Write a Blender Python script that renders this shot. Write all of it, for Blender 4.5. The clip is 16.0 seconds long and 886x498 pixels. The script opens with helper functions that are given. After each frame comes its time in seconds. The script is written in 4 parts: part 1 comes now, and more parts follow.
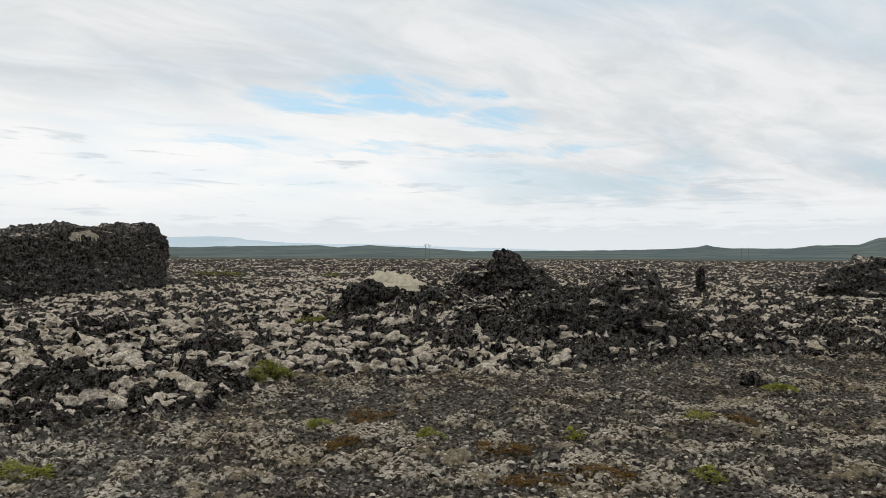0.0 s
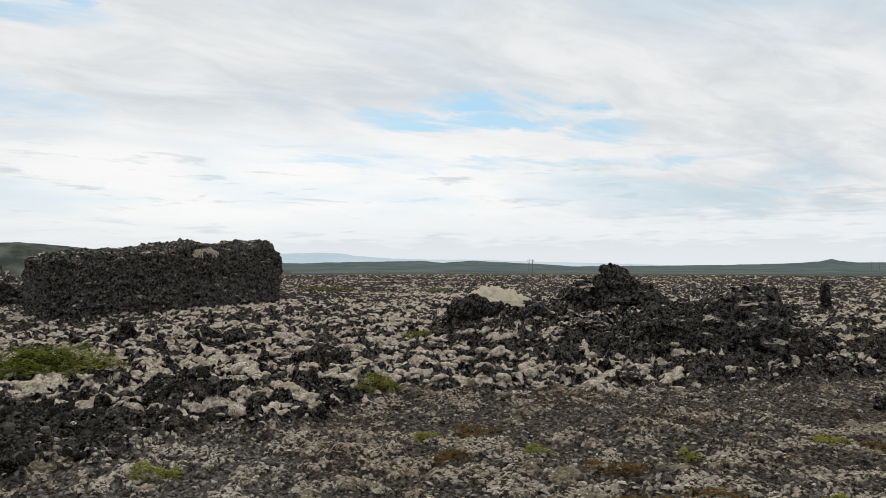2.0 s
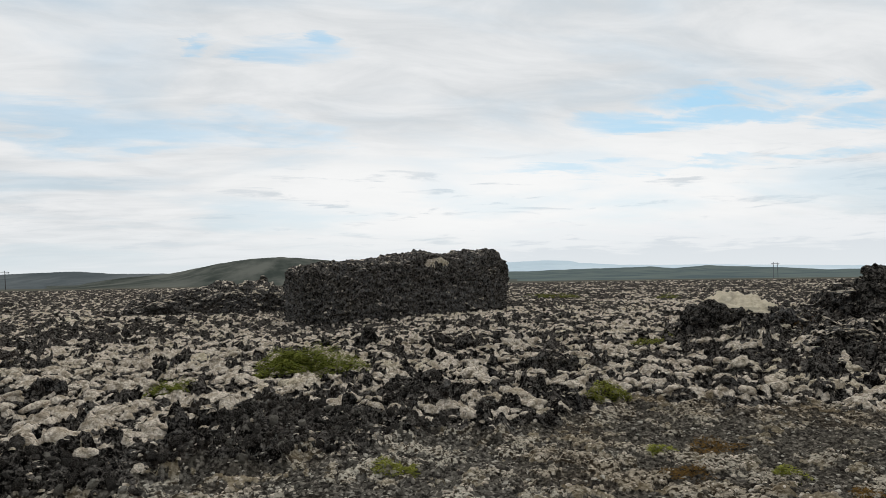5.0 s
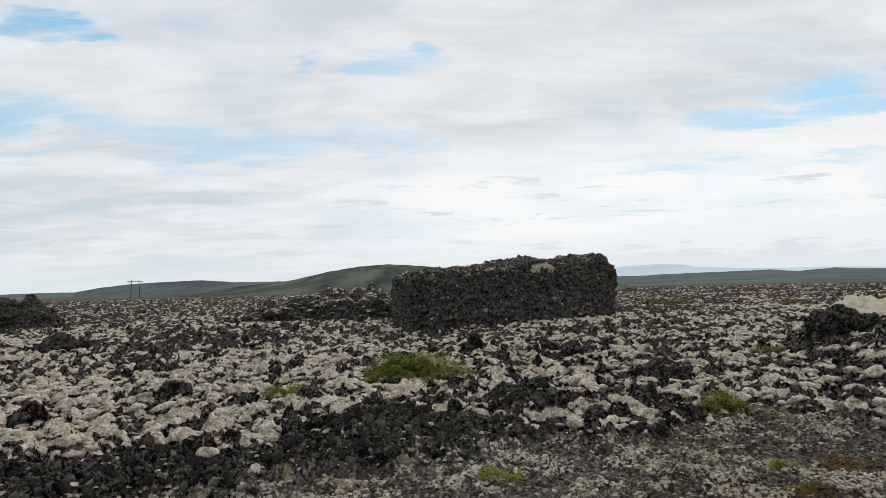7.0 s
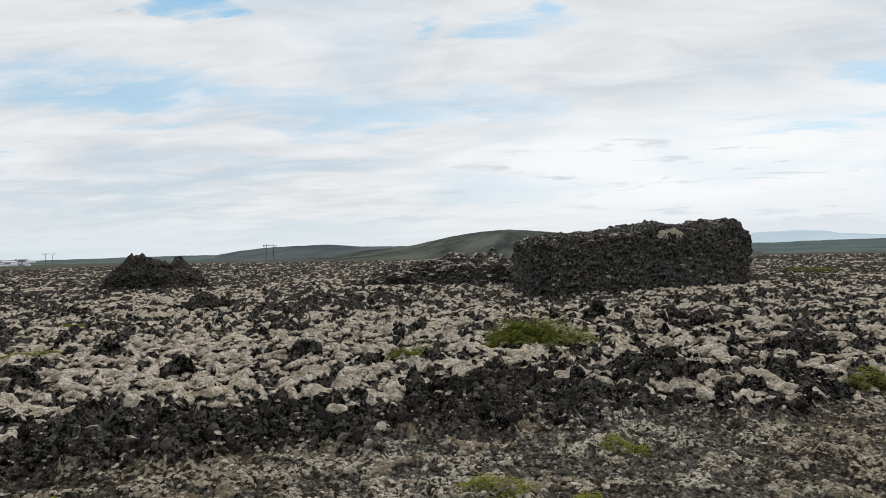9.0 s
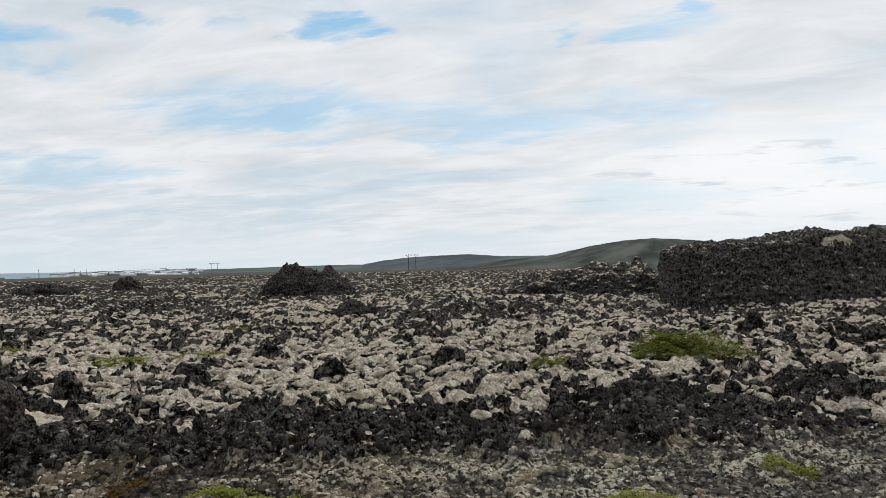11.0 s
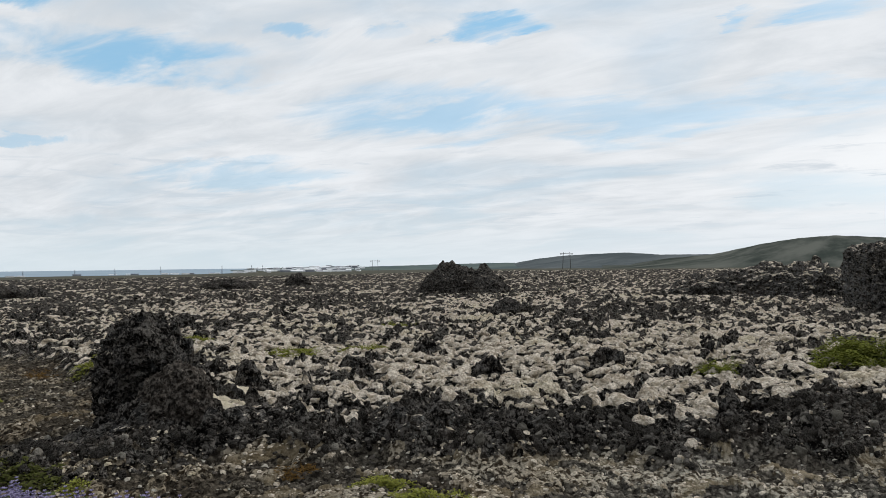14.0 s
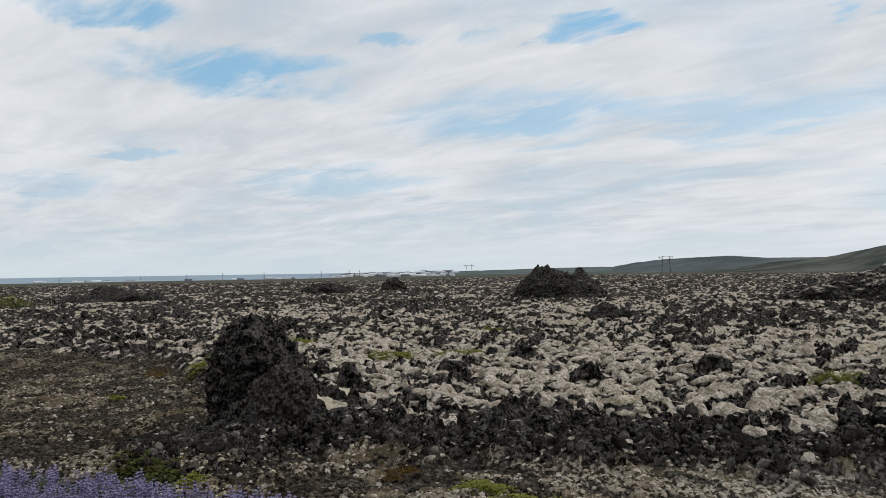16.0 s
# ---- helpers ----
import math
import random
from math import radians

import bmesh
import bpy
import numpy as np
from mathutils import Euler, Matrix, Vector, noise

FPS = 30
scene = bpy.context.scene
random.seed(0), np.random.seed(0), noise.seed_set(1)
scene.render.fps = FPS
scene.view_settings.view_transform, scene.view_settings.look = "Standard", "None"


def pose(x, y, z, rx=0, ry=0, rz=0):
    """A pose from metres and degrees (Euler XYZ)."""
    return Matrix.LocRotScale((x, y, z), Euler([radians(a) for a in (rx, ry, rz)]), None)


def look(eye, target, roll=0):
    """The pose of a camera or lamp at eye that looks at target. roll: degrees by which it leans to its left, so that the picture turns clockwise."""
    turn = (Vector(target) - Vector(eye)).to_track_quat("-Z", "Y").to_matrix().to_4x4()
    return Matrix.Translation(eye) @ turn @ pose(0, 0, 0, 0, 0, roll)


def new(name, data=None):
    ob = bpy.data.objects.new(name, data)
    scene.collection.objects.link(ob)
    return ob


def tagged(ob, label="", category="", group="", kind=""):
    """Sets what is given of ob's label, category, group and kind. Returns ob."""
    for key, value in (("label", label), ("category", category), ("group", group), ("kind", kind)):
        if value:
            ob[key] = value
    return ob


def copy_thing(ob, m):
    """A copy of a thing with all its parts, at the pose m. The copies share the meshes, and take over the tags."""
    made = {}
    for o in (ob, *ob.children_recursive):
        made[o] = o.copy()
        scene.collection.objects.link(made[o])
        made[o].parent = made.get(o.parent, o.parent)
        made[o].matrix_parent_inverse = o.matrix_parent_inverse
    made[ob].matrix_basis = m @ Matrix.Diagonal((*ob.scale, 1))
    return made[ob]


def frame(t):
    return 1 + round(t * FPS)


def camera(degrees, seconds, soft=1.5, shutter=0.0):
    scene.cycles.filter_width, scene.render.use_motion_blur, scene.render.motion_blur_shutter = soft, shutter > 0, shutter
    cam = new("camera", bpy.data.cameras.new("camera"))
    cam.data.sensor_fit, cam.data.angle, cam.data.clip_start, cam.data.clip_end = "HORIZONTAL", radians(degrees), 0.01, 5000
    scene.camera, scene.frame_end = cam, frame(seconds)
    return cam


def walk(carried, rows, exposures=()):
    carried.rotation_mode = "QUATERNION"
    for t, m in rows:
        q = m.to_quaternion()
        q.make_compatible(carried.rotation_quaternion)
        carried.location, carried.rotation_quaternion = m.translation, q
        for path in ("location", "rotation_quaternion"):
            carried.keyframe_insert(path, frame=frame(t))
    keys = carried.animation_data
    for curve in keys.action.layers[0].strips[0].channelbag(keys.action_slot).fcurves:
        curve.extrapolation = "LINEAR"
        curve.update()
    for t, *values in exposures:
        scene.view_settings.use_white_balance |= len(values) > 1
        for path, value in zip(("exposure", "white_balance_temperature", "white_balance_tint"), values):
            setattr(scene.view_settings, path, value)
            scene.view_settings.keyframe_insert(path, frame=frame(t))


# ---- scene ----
# A moss-grown lava field seen from a roadside; x to the right, y ahead, z up.
# "az" is degrees to the left of y.
EYE = 2.3
cam = camera(63.8, 16.0, 0.7)
# seconds, eye x, y, z, yaw to the left, pitch up, roll
PATH = [
    (0.0, 0.018, -0.103, 2.352, -38.35, 0.25, 0.22),
    (0.5, 0.021, -0.091, 2.343, -36.21, 0.89, 0.21),
    (1.0, 0.021, -0.088, 2.330, -33.54, 1.32, 0.11),
    (1.5, 0.016, -0.079, 2.333, -31.74, 1.39, 0.01),
    (2.0, -0.014, -0.090, 2.337, -30.07, 1.47, 0.05),
    (2.5, -0.027, -0.107, 2.332, -27.10, 1.41, -0.16),
    (3.0, -0.005, -0.060, 2.330, -24.59, 1.19, -0.47),
    (3.5, 0.007, -0.054, 2.332, -22.77, 1.40, -0.56),
    (4.0, 0.039, -0.009, 2.322, -18.17, 1.65, -0.65),
    (4.2, 0.027, -0.025, 2.317, -16.58, 1.65, -0.68),
    (6.5, 0.042, -0.025, 2.306, -6.30, 2.98, -1.33),
    (7.0, 0.068, 0.001, 2.312, -3.62, 2.84, -1.36),
    (7.5, 0.087, 0.012, 2.315, -0.44, 2.24, -1.02),
    (8.0, 0.079, 0.033, 2.287, 1.40, 1.24, -1.29),
    (8.5, 0.072, 0.045, 2.301, 3.99, 0.68, -1.24),
    (9.0, 0.049, 0.082, 2.308, 6.13, 0.24, -0.95),
    (9.2, 0.073, 0.061, 2.307, 7.76, 0.22, -0.94),
    (11.5, -0.033, 0.054, 2.281, 19.26, 1.40, -1.05),
    (12.0, -0.053, 0.083, 2.286, 21.64, 1.38, -1.21),
    (12.5, -0.045, 0.066, 2.292, 24.14, 1.39, -1.17),
    (13.0, -0.043, 0.055, 2.295, 25.34, 1.37, -0.94),
    (13.5, -0.052, 0.064, 2.288, 27.10, 1.48, -0.94),
    (14.0, -0.058, 0.060, 2.293, 29.64, 1.22, -0.66),
    (14.5, -0.077, 0.065, 2.290, 31.42, 1.25, -0.64),
    (15.0, -0.088, 0.055, 2.296, 32.90, 1.35, -0.81),
    (15.5, -0.091, 0.034, 2.299, 34.50, 1.60, -0.98),
    (16.0, -0.095, 0.026, 2.294, 37.17, 1.67, -0.81),
]


def gaze(x, y, z, yaw, pitch, roll):
    a, e = radians(yaw), radians(pitch)
    d = Vector((-math.sin(a) * math.cos(e), math.cos(a) * math.cos(e), math.sin(e)))
    eye = Vector((x, y, z))
    return look(eye, eye + d * 10, roll)


# exposure dips twice and the balance cools towards the coast
EXPOSURES = [(0.0, 0.0, 6500, 10), (4.2, 0.0, 6480, 10), (6.4, -0.10, 6420, 10), (7.0, 0.0, 6400, 10), (9.2, 0.0, 6390, 10), (12.0, 0.0, 6310, 10), (15.4, -0.02, 6290, 10), (16.0, -0.14, 6280, 10)]
walk(cam, [(row[0], gaze(*row[1:])) for row in PATH], EXPOSURES)


# ---------------------------------------------------------------- node helpers
class Nodes:
    """Short hand for building a node tree."""

    def __init__(self, tree):
        self.tree = tree
        tree.nodes.clear()

    def add(self, kind):
        return self.tree.nodes.new(kind)

    def plug(self, value, socket):
        if isinstance(value, bpy.types.NodeSocket):
            self.tree.links.new(value, socket)
        else:
            socket.default_value = value

    def math(self, op, a, b=0.0, c=None, clamp=False):
        node = self.add("ShaderNodeMath")
        node.operation, node.use_clamp = op, clamp
        self.plug(a, node.inputs[0])
        self.plug(b, node.inputs[1])
        if c is not None:
            self.plug(c, node.inputs[2])
        return node.outputs[0]

    def ramp(self, value, low, high, to_low=0.0, to_high=1.0):
        node = self.add("ShaderNodeMapRange")
        node.interpolation_type = "SMOOTHSTEP"
        for v, s in zip((value, low, high, to_low, to_high), node.inputs[:5]):
            self.plug(v, s)
        return node.outputs[0]

    def mix(self, fac, a, b, blend="MIX"):
        node = self.add("ShaderNodeMix")
        node.data_type, node.blend_type = "RGBA", blend
        self.plug(fac, node.inputs[0])
        self.plug(a if isinstance(a, bpy.types.NodeSocket) else (*a, 1), node.inputs[6])
        self.plug(b if isinstance(b, bpy.types.NodeSocket) else (*b, 1), node.inputs[7])
        return node.outputs[2]

    def noise(self, where, scale, detail=3.0, rough=0.55, distort=0.0):
        node = self.add("ShaderNodeTexNoise")
        self.plug(where, node.inputs["Vector"])
        node.inputs["Scale"].default_value = scale
        node.inputs["Detail"].default_value = detail
        node.inputs["Roughness"].default_value = rough
        node.inputs["Distortion"].default_value = distort
        return node.outputs[0]

    def cells(self, where, scale, feature="F1", out=0):
        node = self.add("ShaderNodeTexVoronoi")
        node.feature = feature
        self.plug(where, node.inputs["Vector"])
        node.inputs["Scale"].default_value = scale
        return node.outputs[out]

    def stretch(self, where, sx, sy, sz):
        node = self.add("ShaderNodeMapping")
        self.plug(where, node.inputs[0])
        node.inputs["Scale"].default_value = (sx, sy, sz)
        return node.outputs[0]


def surface(name):
    """A material with its nodes, a principled shader and object coordinates in world size."""
    m = bpy.data.materials.new(name)
    m.use_nodes = True
    n = Nodes(m.node_tree)
    shader = n.add("ShaderNodeBsdfPrincipled")
    out = n.add("ShaderNodeOutputMaterial")
    n.tree.links.new(shader.outputs[0], out.inputs[0])
    shader.inputs["Specular IOR Level"].default_value = 0.0
    where = n.add("ShaderNodeTexCoord").outputs["Object"]
    return m, n, shader, where


def relief(n, shader, height, strength, distance):
    b = n.add("ShaderNodeBump")
    b.inputs["Strength"].default_value = strength
    b.inputs["Distance"].default_value = distance
    n.plug(height, b.inputs["Height"])
    n.tree.links.new(b.outputs[0], shader.inputs["Normal"])


# ---------------------------------------------------------------- sky and sun
SUN_AZ, SUN_EL = -22.0, 40.0
world = bpy.data.worlds.new("sky")
scene.world = world
world.use_nodes = True
w = Nodes(world.node_tree)
toward = w.add("ShaderNodeTexCoord").outputs["Generated"]
split = w.add("ShaderNodeSeparateXYZ")
w.plug(toward, split.inputs[0])
dx, dy, dz = split.outputs
high = w.math("MAXIMUM", dz, 0.0)
# cloud layer: a flat sheet overhead, drawn together towards the horizon
below = w.math("ADD", high, 0.15)
sheet = w.add("ShaderNodeCombineXYZ")
w.plug(w.math("DIVIDE", dx, below), sheet.inputs[0])
w.plug(w.math("DIVIDE", dy, below), sheet.inputs[1])
flat = sheet.outputs[0]
az = w.math("MULTIPLY", w.math("ARCTAN2", w.math("MULTIPLY", dx, -1.0), dy), 57.2958)
el = w.math("MULTIPLY", w.math("ARCSINE", dz), 57.2958)
wisp = w.noise(w.stretch(flat, 0.6, 1.0, 1.0), 1.3, 5.0, 0.52, 0.5)
fine = w.noise(w.stretch(flat, 0.5, 1.0, 1.0), 4.6, 6.0, 0.62, 0.6)
broad = w.noise(flat, 0.42, 3.0, 0.5)
# openings in the cloud: azimuth, elevation, half width, half height, depth
GAPS = [
    (-34.1, 13.1, 4.5, 0.8, 1), (-40.8, 12.7, 2.3, 0.5, 0.9), (-31.9, 11.5, 6.7, 0.5, 0.8), (-43.8, 10.7, 2.9, 0.5, 0.7), (-26.7, 8.2, 7.8, 0.4, 0.55),
    (-44.0, 8.2, 5.8, 0.4, 0.6), (0.2, 17.7, 3.1, 0.7, 0.6), (26.3, 18.6, 1.8, 0.7, 0.9), (22.3, 18.7, 1.2, 0.4, 0.9), (7.1, 17.7, 0.9, 0.4, 0.7),
    (2.2, 17.5, 0.9, 0.4, 0.7), (-2.0, 18.5, 1.2, 0.4, 0.7), (24.2, 18.8, 3.1, 0.5, 0.9), (26.0, 19.0, 2.3, 0.7, 1), (40.7, 18.1, 1.3, 0.4, 0.7),
    (33.6, 18.0, 1.4, 0.4, 0.8), (61.5, 18.6, 5.2, 0.8, 1), (52.7, 15.2, 6.9, 1.3, 0.9), (25.9, 19.0, 2.5, 0.7, 0.8), (33.3, 18.0, 1.3, 0.4, 0.8),
]
THIN = [
    (-25.8, 8.2, 4.1, 0.5, 0.5), (1.8, 11.3, 4.7, 0.7, 0.4), (29.8, 11.8, 7.8, 1.5, 0.65), (13.3, 10.8, 6.2, 0.9, 0.5), (1.8, 11.3, 4.5, 0.8, 0.4),
    (15.1, 11.1, 2.7, 1.0, 0.35), (50.0, 15.6, 4.6, 1.0, 0.75), (32.0, 12.2, 5.6, 1.6, 0.6), (18.0, 11.8, 4.3, 0.8, 0.45), (4.0, 11.7, 2.8, 0.9, 0.3),
    (61.1, 8.9, 1.3, 0.4, 0.5), (45.3, 6.9, 5.8, 0.8, 0.45), (66.3, 6.2, 2.8, 0.9, 0.4), (-55.0, 5.6, 2.2, 0.5, 0.35), (15.0, 10.9, 4.1, 1.4, 0.4),
    (42.7, 7.1, 2.0, 0.8, 0.35),
]
ragged_az = w.math("ADD", az, w.math("MULTIPLY", w.math("SUBTRACT", fine, 0.5), 13.0))
ragged_el = w.math("ADD", el, w.math("MULTIPLY", w.math("SUBTRACT", w.noise(w.stretch(flat, 0.5, 1.0, 1.0), 3.2, 6.0, 0.65, 0.6), 0.5), 4.5))
opening = 0.0
for ga, ge, gw, gh, gd in GAPS + THIN:
    u = w.math("DIVIDE", w.math("SUBTRACT", ragged_az, ga), gw)
    v = w.math("DIVIDE", w.math("SUBTRACT", ragged_el, ge), gh)
    d2 = w.math("ADD", w.math("MULTIPLY", u, u), w.math("MULTIPLY", v, v))
    opening = w.math("MAXIMUM", opening, w.ramp(d2, 0.0, 3.0, gd, 0.0))
tatter = w.noise(w.stretch(flat, 0.45, 1.0, 1.0), 4.8, 5.0, 0.58, 0.4)
opening = w.math("MULTIPLY", opening, w.ramp(tatter, 0.34, 0.56, 0.2, 1.1), clamp=True)
thin = w.ramp(w.math("ADD", wisp, w.math("MULTIPLY", broad, 0.5)), 0.55, 0.78, 0.30, 0.0)
opening = w.math("MAXIMUM", opening, thin)
sky = w.add("ShaderNodeTexSky")
sky.sky_type, sky.sun_disc, sky.sun_elevation, sky.sun_rotation = "NISHITA", False, radians(SUN_EL), radians(-SUN_AZ)
clear = w.mix(0.75, w.mix(1.0, sky.outputs[0], (0.10, 0.12, 0.125), "MULTIPLY"), (0.34, 0.60, 0.80))
cloud = w.mix(w.ramp(w.math("ADD", w.math("MULTIPLY", fine, 0.5), w.math("MULTIPLY", wisp, 0.6)), 0.38, 0.72), (0.65, 0.68, 0.70), (0.86, 0.87, 0.875))
low_sheet = w.add("ShaderNodeCombineXYZ")
w.plug(w.math("MULTIPLY", az, 0.09), low_sheet.inputs[0])
w.plug(w.math("MULTIPLY", el, 0.75), low_sheet.inputs[1])
streak = w.ramp(w.noise(low_sheet.outputs[0], 1.6, 5.0, 0.6, 0.5), 0.55, 0.68)
streak = w.math("MULTIPLY", streak, w.math("MULTIPLY", w.ramp(el, 0.8, 2.5), w.ramp(el, 7.0, 11.0, 0.75, 0.0)))
glow_az = w.math("DIVIDE", w.math("ADD", az, 18.0), 30.0)
glow_el = w.math("DIVIDE", w.math("SUBTRACT", el, 6.0), 6.0)
glow = w.ramp(w.math("ADD", w.math("MULTIPLY", glow_az, glow_az), w.math("MULTIPLY", glow_el, glow_el)), 0.0, 1.3, 0.85, 0.0)
cloud = w.mix(glow, cloud, (0.98, 0.98, 0.97))
cloud = w.mix(streak, cloud, (0.62, 0.67, 0.71))
overcast = w.mix(opening, cloud, clear)
# low bank of cloud over the inland hills: white heads, blue-grey below
heads = w.math("MULTIPLY", w.math("SUBTRACT", w.noise(low_sheet.outputs[0], 3.2, 5.0, 0.6, 0.3), 0.5), 5.0)
inland = w.ramp(az, -14.0, -19.0)
bank_el = w.math("SUBTRACT", el, heads)
overcast = w.mix(w.math("MULTIPLY", inland, w.ramp(bank_el, 4.6, 3.0, 0.0, 0.8)), overcast, (0.90, 0.91, 0.92))
overcast = w.mix(w.math("MULTIPLY", inland, w.ramp(bank_el, 2.6, 1.6, 0.0, 0.85)), overcast, (0.64, 0.69, 0.74))
# haze over the sea and the plain
haze = w.ramp(el, 0.0, 5.0, 0.8, 0.0)
haze_tone = w.mix(w.ramp(az, 0.0, 50.0), (0.80, 0.84, 0.86), (0.69, 0.77, 0.80))
whole = w.mix(haze, overcast, haze_tone)
whole = w.mix(w.ramp(dz, -0.03, -0.005, 1.0, 0.0), whole, (0.12, 0.12, 0.11))
back = w.add("ShaderNodeBackground")
w.plug(whole, back.inputs[0])
back.inputs[1].default_value = 1.0
w.tree.links.new(back.outputs[0], w.add("ShaderNodeOutputWorld").inputs[0])

sun = new("sun", bpy.data.lights.new("sun", "SUN"))
sun.data.energy, sun.data.angle, sun.data.color = 1.5, radians(10), (1.0, 0.955, 0.89)
sun.matrix_world = look((-math.sin(radians(SUN_AZ)) * 100, math.cos(radians(SUN_AZ)) * 100, 100 * math.tan(radians(SUN_EL))), (0, 0, 0))

# ---------------------------------------------------------------- noise on arrays
def hashed(ix, iy, iz, salt):
    h = (ix.astype(np.int64) * 374761393 + iy.astype(np.int64) * 668265263 + iz.astype(np.int64) * 2147483647 + salt * 974634777) & 0xFFFFFFFF
    h = ((h ^ (h >> 13)) * 1274126177) & 0xFFFFFFFF
    h = ((h ^ (h >> 16)) * 2246822519) & 0xFFFFFFFF
    return h ^ (h >> 15)


def grain2(x, y, salt=0):
    """Gradient noise on the plane, about -0.7 to 0.7."""
    ix, iy = np.floor(x), np.floor(y)
    fx, fy = x - ix, y - iy
    ux, uy = fx * fx * fx * (fx * (fx * 6 - 15) + 10), fy * fy * fy * (fy * (fy * 6 - 15) + 10)
    zero = np.zeros_like(ix)

    def corner(a, b):
        ang = hashed(ix + a, iy + b, zero, salt) * (6.2831853 / 4294967296.0)
        return np.cos(ang) * (fx - a) + np.sin(ang) * (fy - b)

    low = corner(0, 0) * (1 - ux) + corner(1, 0) * ux
    top = corner(0, 1) * (1 - ux) + corner(1, 1) * ux
    return low * (1 - uy) + top * uy


def fbm2(x, y, octaves=4, salt=0, gain=0.5):
    total, amp = 0.0, 1.0
    for k in range(octaves):
        total = total + amp * grain2(x * 2.03 ** k + 17.3 * k, y * 2.03 ** k - 9.1 * k, salt + k)
        amp *= gain
    return total


def cells2(x, y, salt=0):
    """Nearest and second nearest distance to scattered points, and the nearest one's own random value."""
    ix, iy = np.floor(x), np.floor(y)
    best, second, own = np.full(x.shape, 9.0), np.full(x.shape, 9.0), np.zeros(x.shape)
    zero = np.zeros_like(ix)
    for a in (-1, 0, 1):
        for b in (-1, 0, 1):
            h = hashed(ix + a, iy + b, zero, salt)
            d = np.hypot(ix + a + (h & 0xFFFF) / 65536.0 - x, iy + b + (h >> 16) / 65536.0 - y)
            near = d < best
            second = np.where(near, best, np.minimum(second, d))
            best, own = np.where(near, d, best), np.where(near, ((h >> 7) & 0xFFF) / 4096.0, own)
    return best, second, own


def cushion(x, y, salt, wide):
    """Rounded pads with narrow clefts between them, 0 to 1, and the height each stands at."""
    d, e, own = cells2(x, y, salt)
    k = np.clip((e - d) / wide, 0, 1)
    return np.clip(1 - (1 - k) ** 2, 0, 1) ** 0.8, own


def domes(x, y, salt, reach=0.8, vary=0.4):
    """A pile of rounded pads: height of the topmost, 0 to 1, and how far it stands over the next one."""
    ix, iy = np.floor(x), np.floor(y)
    top, second = np.zeros(x.shape), np.zeros(x.shape)
    zero = np.zeros_like(ix)
    for a in (-1, 0, 1):
        for b in (-1, 0, 1):
            h = hashed(ix + a, iy + b, zero, salt)
            d = np.hypot(ix + a + (h & 0xFFFF) / 65536.0 - x, iy + b + (h >> 16) / 65536.0 - y)
            size = 1 - vary * ((h >> 7) & 0xFFF) / 4096.0
            k = size * np.clip(1 - (d / (reach * size)) ** 2, 0, 1) ** 0.68
            second = np.maximum(second, np.minimum(top, k))
            top = np.maximum(top, k)
    return top, top - second


def cells3(p, salt=0):
    """Distance in space to the nearest of scattered points; p is n by 3."""
    i = np.floor(p)
    best = np.full(len(p), 9.0)
    for a in (-1, 0, 1):
        for b in (-1, 0, 1):
            for c in (-1, 0, 1):
                q = i + np.array((a, b, c))
                h = hashed(q[:, 0], q[:, 1], q[:, 2], salt)
                at = q + np.stack([(h & 0x3FF) / 1024.0, ((h >> 10) & 0x3FF) / 1024.0, ((h >> 20) & 0x3FF) / 1024.0], -1)
                best = np.minimum(best, np.linalg.norm(at - p, axis=1))
    return best


def grain3(p, salt=0):
    """Value noise in space, -1 to 1; p is n by 3."""
    i = np.floor(p)
    f = p - i
    u = f * f * (3 - 2 * f)
    total = 0.0
    for a in (0, 1):
        for b in (0, 1):
            for c in (0, 1):
                h = hashed(i[:, 0] + a, i[:, 1] + b, i[:, 2] + c, salt) / 2147483648.0 - 1.0
                total = total + h * (u[:, 0] if a else 1 - u[:, 0]) * (u[:, 1] if b else 1 - u[:, 1]) * (u[:, 2] if c else 1 - u[:, 2])
    return total


def fbm3(p, octaves=4, salt=0, gain=0.5):
    total, amp = 0.0, 1.0
    for k in range(octaves):
        total = total + amp * grain3(p * 2.1 ** k + 3.7 * k, salt + k)
        amp *= gain
    return total


def smooth(x, low, high):
    t = np.clip((x - low) / (high - low), 0, 1)
    return t * t * (3 - 2 * t)


def spot(azimuth, r, z=0.0):
    a = radians(azimuth)
    return Vector((-math.sin(a) * r, math.cos(a) * r, z))


def mesh_of(name, verts, faces, material, shade=True):
    """A mesh from arrays; faces is n by 3 or n by 4."""
    me = bpy.data.meshes.new(name)
    k = faces.shape[1]
    me.vertices.add(len(verts))
    me.vertices.foreach_set("co", np.ascontiguousarray(verts, dtype=np.float32).ravel())
    me.loops.add(faces.size)
    me.loops.foreach_set("vertex_index", np.ascontiguousarray(faces, dtype=np.int32).ravel())
    me.polygons.add(len(faces))
    me.polygons.foreach_set("loop_start", np.arange(0, faces.size, k, dtype=np.int32))
    me.polygons.foreach_set("use_smooth", np.full(len(faces), shade))
    me.update(calc_edges=True)
    me.materials.append(material)
    return me


def amount(me, name, values):
    me.attributes.new(name, "FLOAT", "POINT").data.foreach_set("value", np.ascontiguousarray(values, dtype=np.float32).ravel())


def part(name, bm, material, parent, label=""):
    """Link a bmesh as one mesh object under a thing or a part."""
    me = bpy.data.meshes.new(name)
    bm.to_mesh(me)
    bm.free()
    me.materials.append(material)
    ob = new(name, me)
    ob.parent = parent
    return tagged(ob, label)


